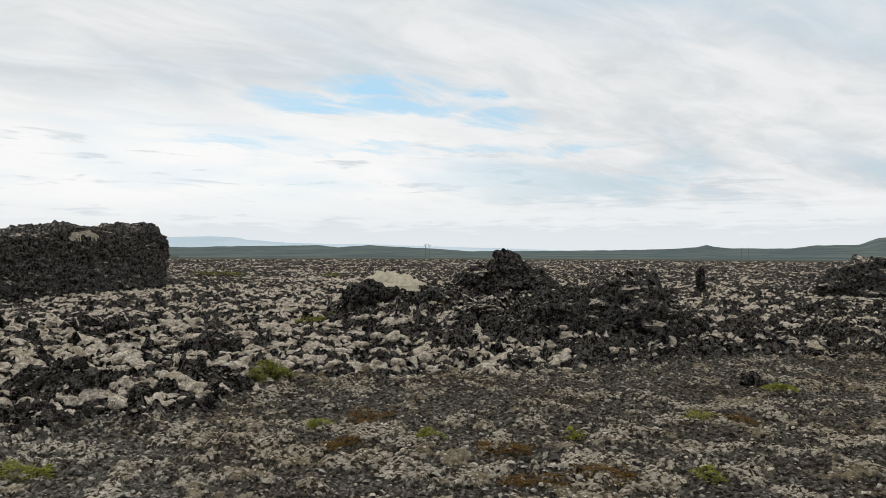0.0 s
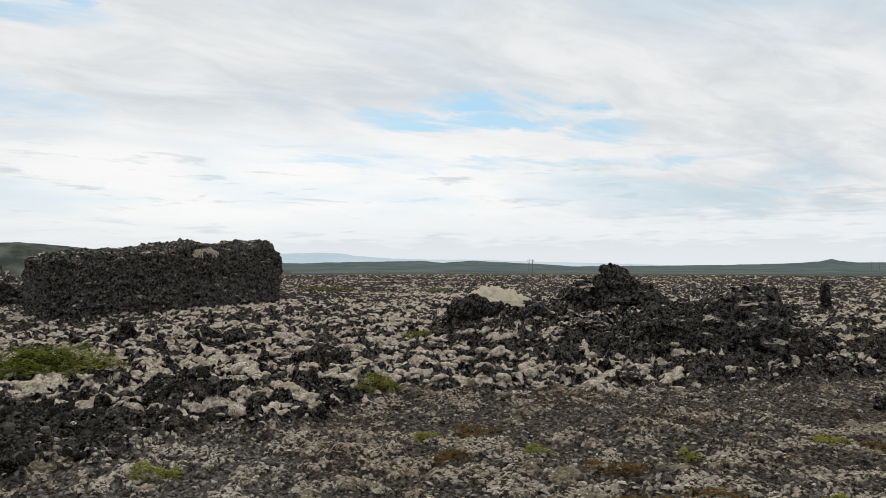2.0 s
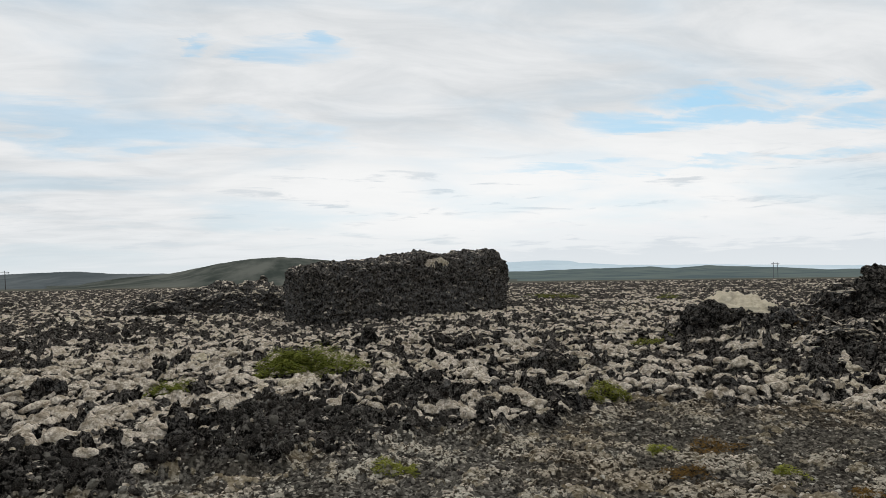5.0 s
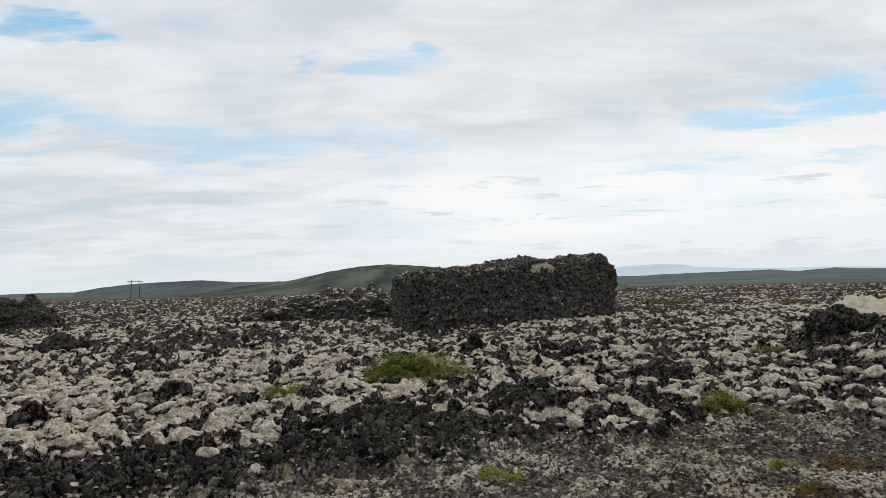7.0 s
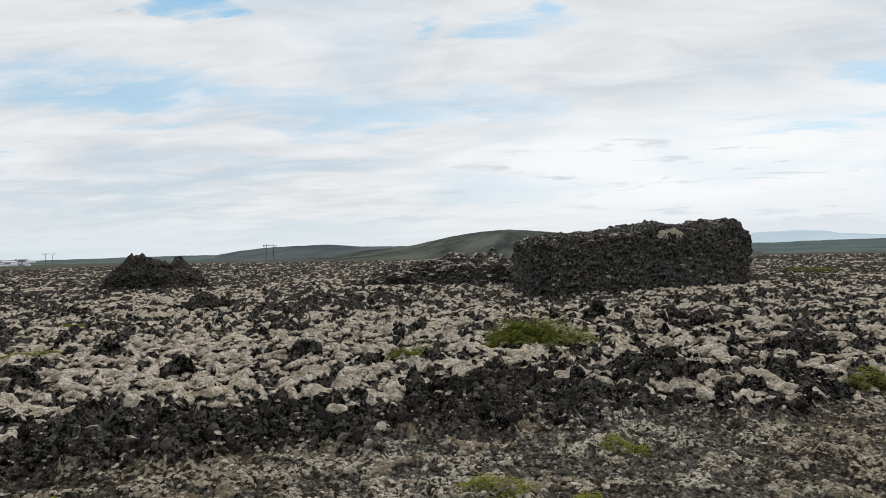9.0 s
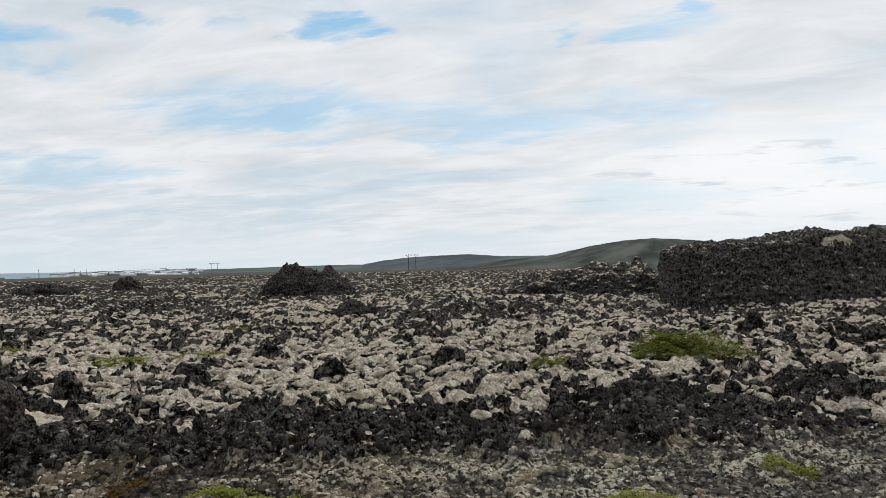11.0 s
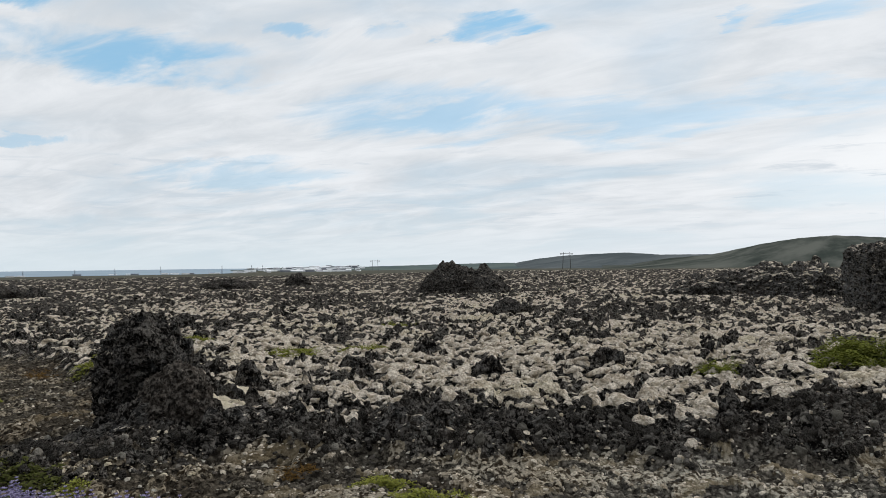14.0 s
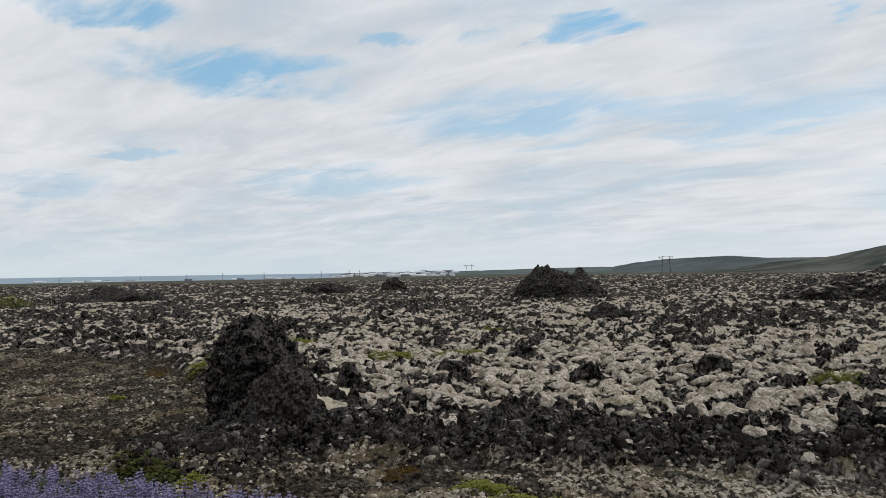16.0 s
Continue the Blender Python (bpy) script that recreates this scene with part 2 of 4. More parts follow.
# ---------------------------------------------------------------- materials
LAVA_DARK, LAVA_GREY = (0.005, 0.0045, 0.004), (0.138, 0.124, 0.109)
MOSS_PALE, MOSS_TAN = (0.72, 0.635, 0.53), (0.31, 0.255, 0.185)


def lava_colour(n, where, crack=5.0, bright=1.0):
    """Colour of rough lava and its relief: grey crumbs, lichen, pits and faint cracks between clinkers with their shade
    painted in.
    """
    speck = n.noise(where, 28.0, 2.0, 0.6)
    crumb = n.noise(where, 8.0, 4.0, 0.62, 0.7)
    patch = n.noise(where, 1.1, 3.0)
    tone = n.math("ADD", n.math("MULTIPLY", speck, 0.38), n.math("MULTIPLY", crumb, 0.62))
    c = n.mix(n.ramp(tone, 0.445, 0.575), LAVA_DARK, tuple(v * bright for v in LAVA_GREY))
    c = n.mix(n.ramp(patch, 0.5, 0.7, 0.0, 0.45), c, (0.058, 0.047, 0.038))
    lichen = n.math("MULTIPLY", n.ramp(n.noise(where, 13.0, 5.0, 0.7), 0.57, 0.64), n.ramp(patch, 0.40, 0.6))
    c = n.mix(n.math("MULTIPLY", lichen, 0.75), c, (0.24, 0.235, 0.21))
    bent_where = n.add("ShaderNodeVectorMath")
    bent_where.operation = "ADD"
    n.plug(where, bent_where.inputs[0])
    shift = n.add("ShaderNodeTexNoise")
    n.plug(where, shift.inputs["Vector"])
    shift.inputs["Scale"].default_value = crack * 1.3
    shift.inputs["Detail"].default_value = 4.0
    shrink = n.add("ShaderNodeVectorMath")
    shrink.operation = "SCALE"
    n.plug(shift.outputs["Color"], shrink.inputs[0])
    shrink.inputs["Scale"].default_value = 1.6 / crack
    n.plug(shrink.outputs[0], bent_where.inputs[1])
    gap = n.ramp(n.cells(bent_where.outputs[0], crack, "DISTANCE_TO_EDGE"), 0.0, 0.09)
    # shade inside the cracks goes into the colour, nearly black
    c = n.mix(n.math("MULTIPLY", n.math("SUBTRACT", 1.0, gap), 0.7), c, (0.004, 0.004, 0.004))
    return c, n.math("ADD", n.math("ADD", speck, n.math("MULTIPLY", crumb, 1.5)), n.math("MULTIPLY", gap, 0.4))


def moss_colour(n, where):
    big, small, fuzz = n.noise(where, 0.35, 3.0), n.noise(where, 6.0, 4.0, 0.62), n.noise(where, 22.0, 2.0, 0.6)
    c = n.mix(n.ramp(small, 0.34, 0.62), MOSS_TAN, MOSS_PALE)
    c = n.mix(n.ramp(big, 0.52, 0.70, 0.0, 0.5), c, (0.56, 0.49, 0.33))
    c = n.mix(n.ramp(fuzz, 0.40, 0.54, 0.5, 0.0), c, (0.16, 0.135, 0.095))
    return c, n.math("ADD", fuzz, n.math("MULTIPLY", n.noise(where, 8.0, 4.0, 0.65, 0.8), 2.2))


def read(n, name):
    node = n.add("ShaderNodeAttribute")
    node.attribute_name = name
    return node.outputs["Fac"]


def ground_material():
    m, n, shader, where = surface("lava_field_ground")
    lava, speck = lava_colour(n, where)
    moss, fuzz = moss_colour(n, where)
    cover = n.math("ADD", read(n, "moss"), n.math("MULTIPLY", n.math("SUBTRACT", n.noise(where, 8.0, 4.0, 0.65), 0.5), 0.85))
    colour = n.mix(n.ramp(cover, 0.42, 0.58), lava, moss)
    # trodden verge: grit and knobs of stone, grey moss between, brown in places
    bits = n.add("ShaderNodeSeparateColor")
    n.plug(n.cells(where, 18.0, out=1), bits.inputs[0])
    knob = n.cells(where, 18.0)
    stone = n.mix(n.ramp(bits.outputs[0], 0.1, 1.0), (0.030, 0.027, 0.024), (0.26, 0.235, 0.20))
    stone = n.mix(n.ramp(knob, 0.35, 0.62, 0.0, 0.85), stone, (0.012, 0.011, 0.010))
    turf = n.mix(n.ramp(n.noise(where, 13.0, 3.0, 0.6), 0.40, 0.60), (0.032, 0.027, 0.021), (0.37, 0.34, 0.28))
    pale = n.mix(n.ramp(n.noise(where, 15.0, 3.0, 0.6), 0.41, 0.58), (0.050, 0.040, 0.029), (0.50, 0.455, 0.37))
    pale = n.mix(n.ramp(n.noise(where, 1.1, 4.0, 0.6), 0.48, 0.62, 0.0, 0.75), pale, n.mix(n.noise(where, 25.0, 3.0), (0.10, 0.075, 0.045), (0.36, 0.305, 0.205)))
    grown = n.math("ADD", read(n, "turf"), n.math("MULTIPLY", n.math("SUBTRACT", n.noise(where, 7.0, 4.0, 0.65), 0.5), 2.2))
    verge = n.mix(n.ramp(grown, 0.40, 0.62), n.mix(0.25, stone, turf), pale)
    verge = n.mix(n.ramp(n.noise(where, 0.42, 4.0, 0.6), 0.48, 0.62, 0.0, 0.5), verge, (0.64, 0.55, 0.46), "MULTIPLY")
    apart = n.add("ShaderNodeSeparateXYZ")
    n.plug(where, apart.inputs[0])
    blown = n.math("MULTIPLY", n.noise(where, 1.2, 5.0, 0.7), 6.0)
    # browner soil at both sides; the left also painted darker for its cloud shade
    earthy_dimmed = n.math("MAXIMUM", n.ramp(n.math("ADD", apart.outputs[0], blown), -3.5, 3.0, 0.8, 0.0), n.ramp(n.math("ADD", apart.outputs[0], blown), 4.5, 8.5, 0.0, 0.35))
    verge = n.mix(earthy_dimmed, verge, (0.46, 0.42, 0.37), "MULTIPLY")
    edge = n.math("ADD", read(n, "verge"), n.math("MULTIPLY", n.math("SUBTRACT", n.noise(where, 2.2, 6.0, 0.75), 0.5), 1.5))
    colour = n.mix(n.ramp(edge, 0.42, 0.56), colour, verge)
    # heath and grass far off
    heath = n.mix(n.noise(where, 0.012, 5.0, 0.6), (0.075, 0.078, 0.060), (0.125, 0.118, 0.098))
    colour = n.mix(read(n, "heath"), colour, heath)
    n.plug(colour, shader.inputs["Base Color"])
    shader.inputs["Roughness"].default_value = 0.95
    rough = n.math("ADD", n.math("MULTIPLY", speck, 0.6), n.math("MULTIPLY", knob, -0.8))
    relief(n, shader, n.math("ADD", rough, n.math("MULTIPLY", fuzz, 0.7)), 1.0, 0.04)
    return m


def rock_material(name, mossy=0.0, crack=5.0, pale=0.0, bright=1.0, depth=0.06):
    """Bare lava; mossy sets how much of its upper faces carries pale moss."""
    m, n, shader, where = surface(name)
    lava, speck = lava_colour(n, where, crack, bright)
    if pale:
        crusty = n.math("MULTIPLY", n.ramp(n.noise(where, 7.0, 5.0, 0.75), 0.47, 0.58), n.ramp(n.noise(where, 0.5, 3.0), 0.35, 0.6, 0.35, 1.0))
        lava = n.mix(n.math("MULTIPLY", crusty, pale), lava, (0.165, 0.162, 0.158))
    colour = lava
    if mossy > 0:
        moss, _ = moss_colour(n, where)
        up = n.add("ShaderNodeSeparateXYZ")
        n.plug(n.add("ShaderNodeNewGeometry").outputs["Normal"], up.inputs[0])
        spread = n.math("ADD", n.math("MULTIPLY", n.noise(where, 1.6, 3.0, 0.6), 1.3), n.math("MULTIPLY", n.noise(where, 9.0, 4.0, 0.65), 0.9))
        cover = n.math("ADD", up.outputs[2], n.math("SUBTRACT", spread, 1.1))
        colour = n.mix(n.ramp(cover, 1.12 - mossy, 1.26 - mossy), lava, moss)
    n.plug(colour, shader.inputs["Base Color"])
    shader.inputs["Roughness"].default_value = 0.85
    relief(n, shader, n.math("ADD", speck, n.math("MULTIPLY", n.cells(where, 7.0), 0.6)), 0.8, depth)
    return m


def gravel_material():
    """Loose stones, each of its own tone, some grown over with pale moss."""
    m, n, shader, where = surface("gravel_stones")
    pick = n.add("ShaderNodeNewGeometry").outputs["Random Per Island"]
    c = n.mix(n.ramp(pick, 0.1, 0.8), (0.022, 0.020, 0.018), (0.095, 0.082, 0.070))
    c = n.mix(n.ramp(pick, 0.66, 0.72), c, (0.40, 0.37, 0.31))
    c = n.mix(n.ramp(n.noise(where, 30.0, 3.0), 0.45, 0.7, 0.0, 0.5), c, (0.16, 0.145, 0.12))
    n.plug(c, shader.inputs["Base Color"])
    shader.inputs["Roughness"].default_value = 0.95
    return m


def worn_material():
    """Smooth weathered lava: brown-grey, finely grained, with faint bands."""
    m, n, shader, where = surface("worn_lava")
    grain = n.noise(where, 22.0, 3.0, 0.62)
    c = n.mix(n.ramp(grain, 0.38, 0.64), (0.010, 0.0088, 0.0075), (0.12, 0.105, 0.09))
    c = n.mix(n.ramp(n.noise(n.stretch(where, 1.0, 1.0, 3.0), 3.0, 5.0, 0.65), 0.45, 0.62, 0.0, 0.6), c, (0.036, 0.029, 0.024))
    n.plug(c, shader.inputs["Base Color"])
    shader.inputs["Roughness"].default_value = 0.85
    relief(n, shader, n.math("ADD", grain, n.noise(where, 9.0, 5.0, 0.7)), 0.9, 0.035)
    return m


def stone_material():
    """Broken lava, each stone of its own tone."""
    m, n, shader, where = surface("broken_lava")
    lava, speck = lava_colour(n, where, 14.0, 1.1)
    pick = n.math("FRACT", n.math("ADD", n.add("ShaderNodeNewGeometry").outputs["Random Per Island"], n.add("ShaderNodeObjectInfo").outputs["Random"]))
    c = n.mix(n.ramp(pick, 0.4, 1.0, 0.0, 0.5), lava, (0.080, 0.074, 0.066))
    c = n.mix(n.ramp(pick, 0.93, 0.96, 0.0, 0.6), c, (0.26, 0.24, 0.20))
    n.plug(c, shader.inputs["Base Color"])
    shader.inputs["Roughness"].default_value = 0.9
    relief(n, shader, n.math("ADD", speck, n.math("MULTIPLY", n.cells(where, 14.0), 0.6)), 0.8, 0.03)
    return m


def moss_material(name="moss_cushion", cream=0.0):
    m, n, shader, where = surface(name)
    moss, fuzz = moss_colour(n, where)
    moss = n.mix(cream, moss, n.mix(n.noise(where, 6.0, 4.0, 0.65), (0.46, 0.39, 0.265), (0.76, 0.69, 0.54)))
    pick = n.add("ShaderNodeNewGeometry").outputs["Random Per Island"]
    moss = n.mix(n.ramp(pick, 0.4, 1.0, 0.0, 0.25), moss, (0.40, 0.33, 0.24))
    moss = n.mix(n.ramp(n.noise(where, 9.0, 4.0, 0.65), 0.60, 0.66, 0.0, 0.8 - 0.6 * cream), moss, (0.06, 0.05, 0.038))
    n.plug(moss, shader.inputs["Base Color"])
    shader.inputs["Roughness"].default_value = 1.0
    relief(n, shader, fuzz, 1.0, 0.04)
    return m


def leaf_material(name, dark, light):
    m, n, shader, where = surface(name)
    pick = n.add("ShaderNodeNewGeometry").outputs["Random Per Island"]
    c = n.mix(pick, dark, light)
    c = n.mix(n.ramp(n.noise(where, 3.0, 3.0), 0.35, 0.65, 0.0, 0.5), c, dark)
    n.plug(c, shader.inputs["Base Color"])
    shader.inputs["Roughness"].default_value = 0.6
    return m


def plain_material(name, a, b, scale, roughness=0.8, along=1.0):
    m, n, shader, where = surface(name)
    where = n.stretch(where, 1.0, along, 1.0)
    n.plug(n.mix(n.ramp(n.noise(where, scale, 5.0, 0.6), 0.33, 0.67), a, b), shader.inputs["Base Color"])
    shader.inputs["Roughness"].default_value = roughness
    return m


GROUND = ground_material()
LAVA = rock_material("bare_lava", 0.05, 4.0, 0.15, 0.9)
LAVA_MOSSY = rock_material("lava_with_moss", 0.80)
LAVA_CRUST = rock_material("weathered_lava", 0.28, 3.5, 0.45, 0.9)
LAVA_WALL = rock_material("layered_lava", 0.22, 2.2, 0.6, 1.2)
LAVA_CHUNK = rock_material("chunk_lava", 0.32, 5.0, 0.2, 0.8)
LAVA_NEAR = rock_material("close_bare_lava", 0.1, 4.0, 0.2, 0.9)
STONE, GRAVEL, MOSS = stone_material(), gravel_material(), moss_material()
LAVA_SMOOTH = worn_material()
MOSS_CREAM = moss_material("cream_moss", 0.8)
SHRUB_LEAF = leaf_material("willow_leaf", (0.075, 0.088, 0.016), (0.215, 0.225, 0.050))
TUFT_LEAF = leaf_material("tuft_leaf", (0.12, 0.125, 0.022), (0.27, 0.275, 0.065))
BROWN_MAT = leaf_material("brown_mat_leaf", (0.075, 0.043, 0.015), (0.18, 0.108, 0.038))
TWIG = plain_material("twig", (0.05, 0.035, 0.025), (0.11, 0.08, 0.05), 30.0)
LUPIN_LEAF = leaf_material("lupin_leaf", (0.045, 0.058, 0.022), (0.11, 0.13, 0.05))
LEAFY = leaf_material("low_plant_leaf", (0.05, 0.055, 0.018), (0.125, 0.13, 0.04))
LUPIN_BLOOM = leaf_material("lupin_bloom", (0.080, 0.068, 0.15), (0.38, 0.34, 0.49))
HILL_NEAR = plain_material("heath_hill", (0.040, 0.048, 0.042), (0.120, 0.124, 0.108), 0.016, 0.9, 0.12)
# distance haze is mixed into these three hill colours, bluer and paler further off
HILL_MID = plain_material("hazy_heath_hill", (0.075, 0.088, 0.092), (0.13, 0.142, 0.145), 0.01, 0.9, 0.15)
HILL_FAR = plain_material("hazed_far_heath_hill", (0.080, 0.105, 0.110), (0.135, 0.160, 0.145), 0.006)
HILL_HAZE_BLUE = plain_material("hazed_distant_mountain", (0.50, 0.60, 0.66), (0.58, 0.67, 0.72), 0.002)
SEA = plain_material("sea_water", (0.27, 0.335, 0.395), (0.32, 0.385, 0.44), 0.003, 0.5)
STEEL = plain_material("weathered_steel", (0.12, 0.13, 0.14), (0.19, 0.20, 0.21), 0.5, 0.6)
WOOD = plain_material("tarred_wood", (0.035, 0.030, 0.028), (0.07, 0.06, 0.055), 0.5)
WHITE_WALL = plain_material("white_cladding", (0.78, 0.79, 0.80), (0.86, 0.87, 0.88), 0.05)
ROOF_DARK = plain_material("dark_cladding", (0.12, 0.13, 0.15), (0.22, 0.23, 0.25), 0.05)
ROOF_GREY = plain_material("grey_roof_sheet", (0.45, 0.47, 0.49), (0.62, 0.64, 0.66), 0.05)

# ---------------------------------------------------------------- lie of the land
FOOT_AZ = np.array([-180, -85, -72, -57, -50, -40, -28, -20, -12, 6, 23, 38, 48, 53, 56, 59, 72, 90, 180.0])
FOOT_R = np.array([30, 22, 19, 15.5, 14.3, 13.4, 12.6, 10.8, 9.9, 8.5, 7.7, 8.4, 8.6, 9.4, 14.5, 19, 25, 30, 30.0])
BERM_AZ = np.array([-180, -30, -24, -12, 4, 23, 40, 50, 55, 57.5, 180.0])
BERM_H = np.array([0, 0, 0.04, 0.09, 0.26, 0.28, 0.24, 0.13, 0.12, 0.0, 0.0])
BERM_W = np.array([1, 0.4, 0.5, 0.6, 1.2, 1.3, 1.0, 0.9, 1.7, 2.0, 2.0])
# heaps of broken rock: azimuth, distance, height, radius
HEAPS = [(1.4, 10.9, 0.36, 0.85), (-2.2, 10.3, 0.22, 0.6), (-10.3, 12.6, 0.34, 0.8), (-20.6, 15.2, 0.28, 0.6), (54.5, 9.4, 0.18, 1.2), (57.6, 9.6, 0.15, 1.2), (60.2, 9.5, 0.09, 0.9)]
# rocky stretches: azimuth, distance, radius, weight
ROCKY = [(18.5, 27.0, 4.0, 0.22), (-45.0, 20.5, 3.5, 0.3), (-53.0, 18.5, 3.0, 0.3), (-60.0, 17.0, 2.5, 0.15), (-66.0, 24.0, 7.0, 0.22), (-39.0, 18.3, 2.4, 0.22), (-37.0, 15.5, 2.0, 0.06), (-22.0, 14.0, 2.5, -0.12), (48.0, 40.0, 9.0, 0.15)]


def land(x, y):
    """Broad height of the ground, the share of trodden verge, and the height of dug or heaped rubble."""
    r, a = np.hypot(x, y), np.degrees(np.arctan2(-x, y))
    foot = np.interp(a, FOOT_AZ, FOOT_R) + 1.1 * fbm2(x * 0.55, y * 0.55, 4, 5, 0.6)
    soft = smooth(a, 50, 58)
    verge = 1 - smooth(r, foot - 0.5 - 1.5 * soft, foot + 0.7 + 3.0 * soft)
    z = 0.12 * smooth(r, foot, foot + 3.5) - (0.5 + 0.7 * smooth(a, 25, 40)) * smooth(r, 60, 220)
    s = r - foot
    wide = np.interp(a, BERM_AZ, BERM_W)
    bank = np.interp(a, BERM_AZ, BERM_H) * smooth(s, -0.3, 0.6 * wide) * (1 - smooth(s, 0.75 * wide, 1.25 * wide))
    for ha, hr, hh, hw in HEAPS:
        p = spot(ha, hr)
        bank = np.maximum(bank, hh * np.clip(1 - ((x - p.x) ** 2 + (y - p.y) ** 2) / hw ** 2, 0, 1) ** 0.7)
    bank = bank * np.clip(0.80 + 1.25 * fbm2(x * 0.8, y * 0.8, 3, 9), 0, 1.5)
    # swell of the outcrop
    swell = 0.72 * smooth(a, -58, -48) * (1 - smooth(a, -36, -28)) * smooth(r, 13.8, 21.0) * (1 - smooth(r, 24, 36))
    field = smooth(r, foot + 2, foot + 14)
    z = z + bank + swell + field * 0.32 * fbm2(x * 0.055, y * 0.055, 3, 21) * (1 - smooth(r, 150, 260))
    dip = spot(-1.5, 30.5)
    z = z - 0.30 * np.exp(-((x - dip.x) ** 2 + (y - dip.y) ** 2) / 20.0)
    # road shoulder under the camera, and the long fall towards the coast
    z = z + 0.7 * (1 - smooth(r, 2.0, 5.0)) - (0.0088 - 0.0012 * (1 - smooth(a, 44, 49))) * np.clip(r - 240, 0, 1300) - 6.0 * smooth(r, 1560, 1750) * smooth(a, 44, 49)
    return z, verge, bank


def lie(x, y):
    return float(land(np.array([float(x)]), np.array([float(y)]))[0][0])


def mottle(x, y):
    """Where the verge is grown over with moss (above zero) or stony (below)."""
    return fbm2(x * 1.5, y * 1.5, 4, 29, 0.75) + 0.5 * fbm2(x * 0.3, y * 0.3, 2, 19) - 0.08 - 0.14 * smooth(x, 1, 6) - 0.07 * smooth(-x, 6, 9)


def verge_relief(x, y, verge):
    """Pebbles where the verge is stony, folded lumps of moss where it is grown over."""
    turf = smooth(mottle(x, y), -0.06, 0.10)
    wx, wy = x + 0.04 * fbm2(x * 7, y * 7, 2, 35), y + 0.04 * fbm2(x * 7 + 9, y * 7, 2, 37)
    small, own = cushion(wx * 12, wy * 10, 71, 0.55)
    lump1, own1 = cushion(wx * 6.0, wy * 4.6, 73, 0.6)
    stony = 0.042 * small * own ** 1.5 + 0.012 * small
    grown = 0.05 * lump1 * (0.35 + 0.65 * own1) + 0.016 * small + 0.035
    return verge * (0.07 * fbm2(x * 0.9, y * 0.9, 4, 91) + 0.03 * fbm2(x * 3, y * 3, 3, 95) + stony * (1 - turf) + grown * turf)


def terrain(x, y):
    """Height with hummocks, verge, bank, share of bare rock and the moss share, lower in creases."""
    r = np.hypot(x, y)
    z, verge, bank = land(x, y)
    wild = (1 - verge) * (1 - smooth(r, 300, 420))
    # cushions of three sizes, warped so that none is round
    wx, wy = x + 0.15 * fbm2(x * 3.1, y * 3.1, 3, 31), y + 0.15 * fbm2(x * 3.1 + 40, y * 3.1, 3, 33)
    pad1, _ = domes(wx * 1.7, wy * 1.7, 41, 0.75, 0.5)
    pad2, apart2 = domes(wx * 4.4, wy * 4.4, 43, 0.72, 0.55)
    pad3, _ = domes(wx * 9.5, wy * 9.5, 47, 0.72)
    # well grown stretches, and bare rock that breaks through in clots
    a = np.degrees(np.arctan2(-x, y))
    calm = smooth(fbm2(x * 0.10, y * 0.10, 3, 51) + 0.40 * smooth(a, 18, 27) * (1 - smooth(a, 43, 50)) * smooth(r, 9, 12) * (1 - smooth(r, 19, 26)) + 0.40 * smooth(a, -26, -18) * (1 - smooth(a, 3, 9)) * smooth(r, 9, 11) * (1 - smooth(r, 16, 20)) + 0.30 * smooth(a, -52, -46) * (1 - smooth(a, -32, -26)) * smooth(r, 12, 13.5) * (1 - smooth(r, 15.5, 17)), 0.02, 0.42)
    clot = fbm2(x * 1.25, y * 1.0, 4, 61, 0.62) + 0.22 * fbm2(x * 3.4, y * 2.4, 3, 65, 0.6) + 0.35 * fbm2(x * 0.16, y * 0.16, 2, 63) - 0.26 * calm - 0.095
    for ka, kr, kw, kk in ROCKY:
        p = spot(ka, kr)
        clot = clot + kk * np.exp(-((x - p.x) ** 2 + (y - p.y) ** 2) / kw ** 2)
    quiet = smooth(a, -25, -20) * (1 - smooth(a, -1, 3)) * smooth(r, 10, 11.5) * (1 - smooth(r, 15.5, 18)) + smooth(a, 21, 25) * (1 - smooth(a, 43, 47)) * smooth(r, 10, 11) * (1 - smooth(r, 16, 22))
    clot = clot - 0.13 * quiet
    bare = smooth(clot, 0.04, 0.16)
    rock1, _ = domes(wx * 4.2 + 7, wy * 4.2, 45, 0.7, 0.6)
    rock2, _ = domes(wx * 10.5 + 3, wy * 10.5, 49, 0.75, 0.6)
    soft = 0.21 * pad1 + (0.15 - 0.04 * calm) * pad2 + 0.042 * pad3
    rough = 0.20 * pad1 + 0.20 * rock1 + 0.07 * rock2 + 0.05 * fbm2(x * 9, y * 9, 3, 81)
    hummock = soft * (1 - bare) + (rough + 0.05) * bare
    z = z + wild * (1 - 0.45 * np.clip(bank / 0.2, 0, 1)) * hummock + verge_relief(x, y, verge)
    # moss share falls between pads: bare lava, whose dark also stands for crease shade
    grown = 0.72 * pad2 + 0.28 * pad1 + 0.10 * np.clip(apart2 / 0.25, 0, 1) + 0.10 * calm + 0.20 * (pad3 - 0.6)
    return z, verge, bank, bare, clot, calm, grown


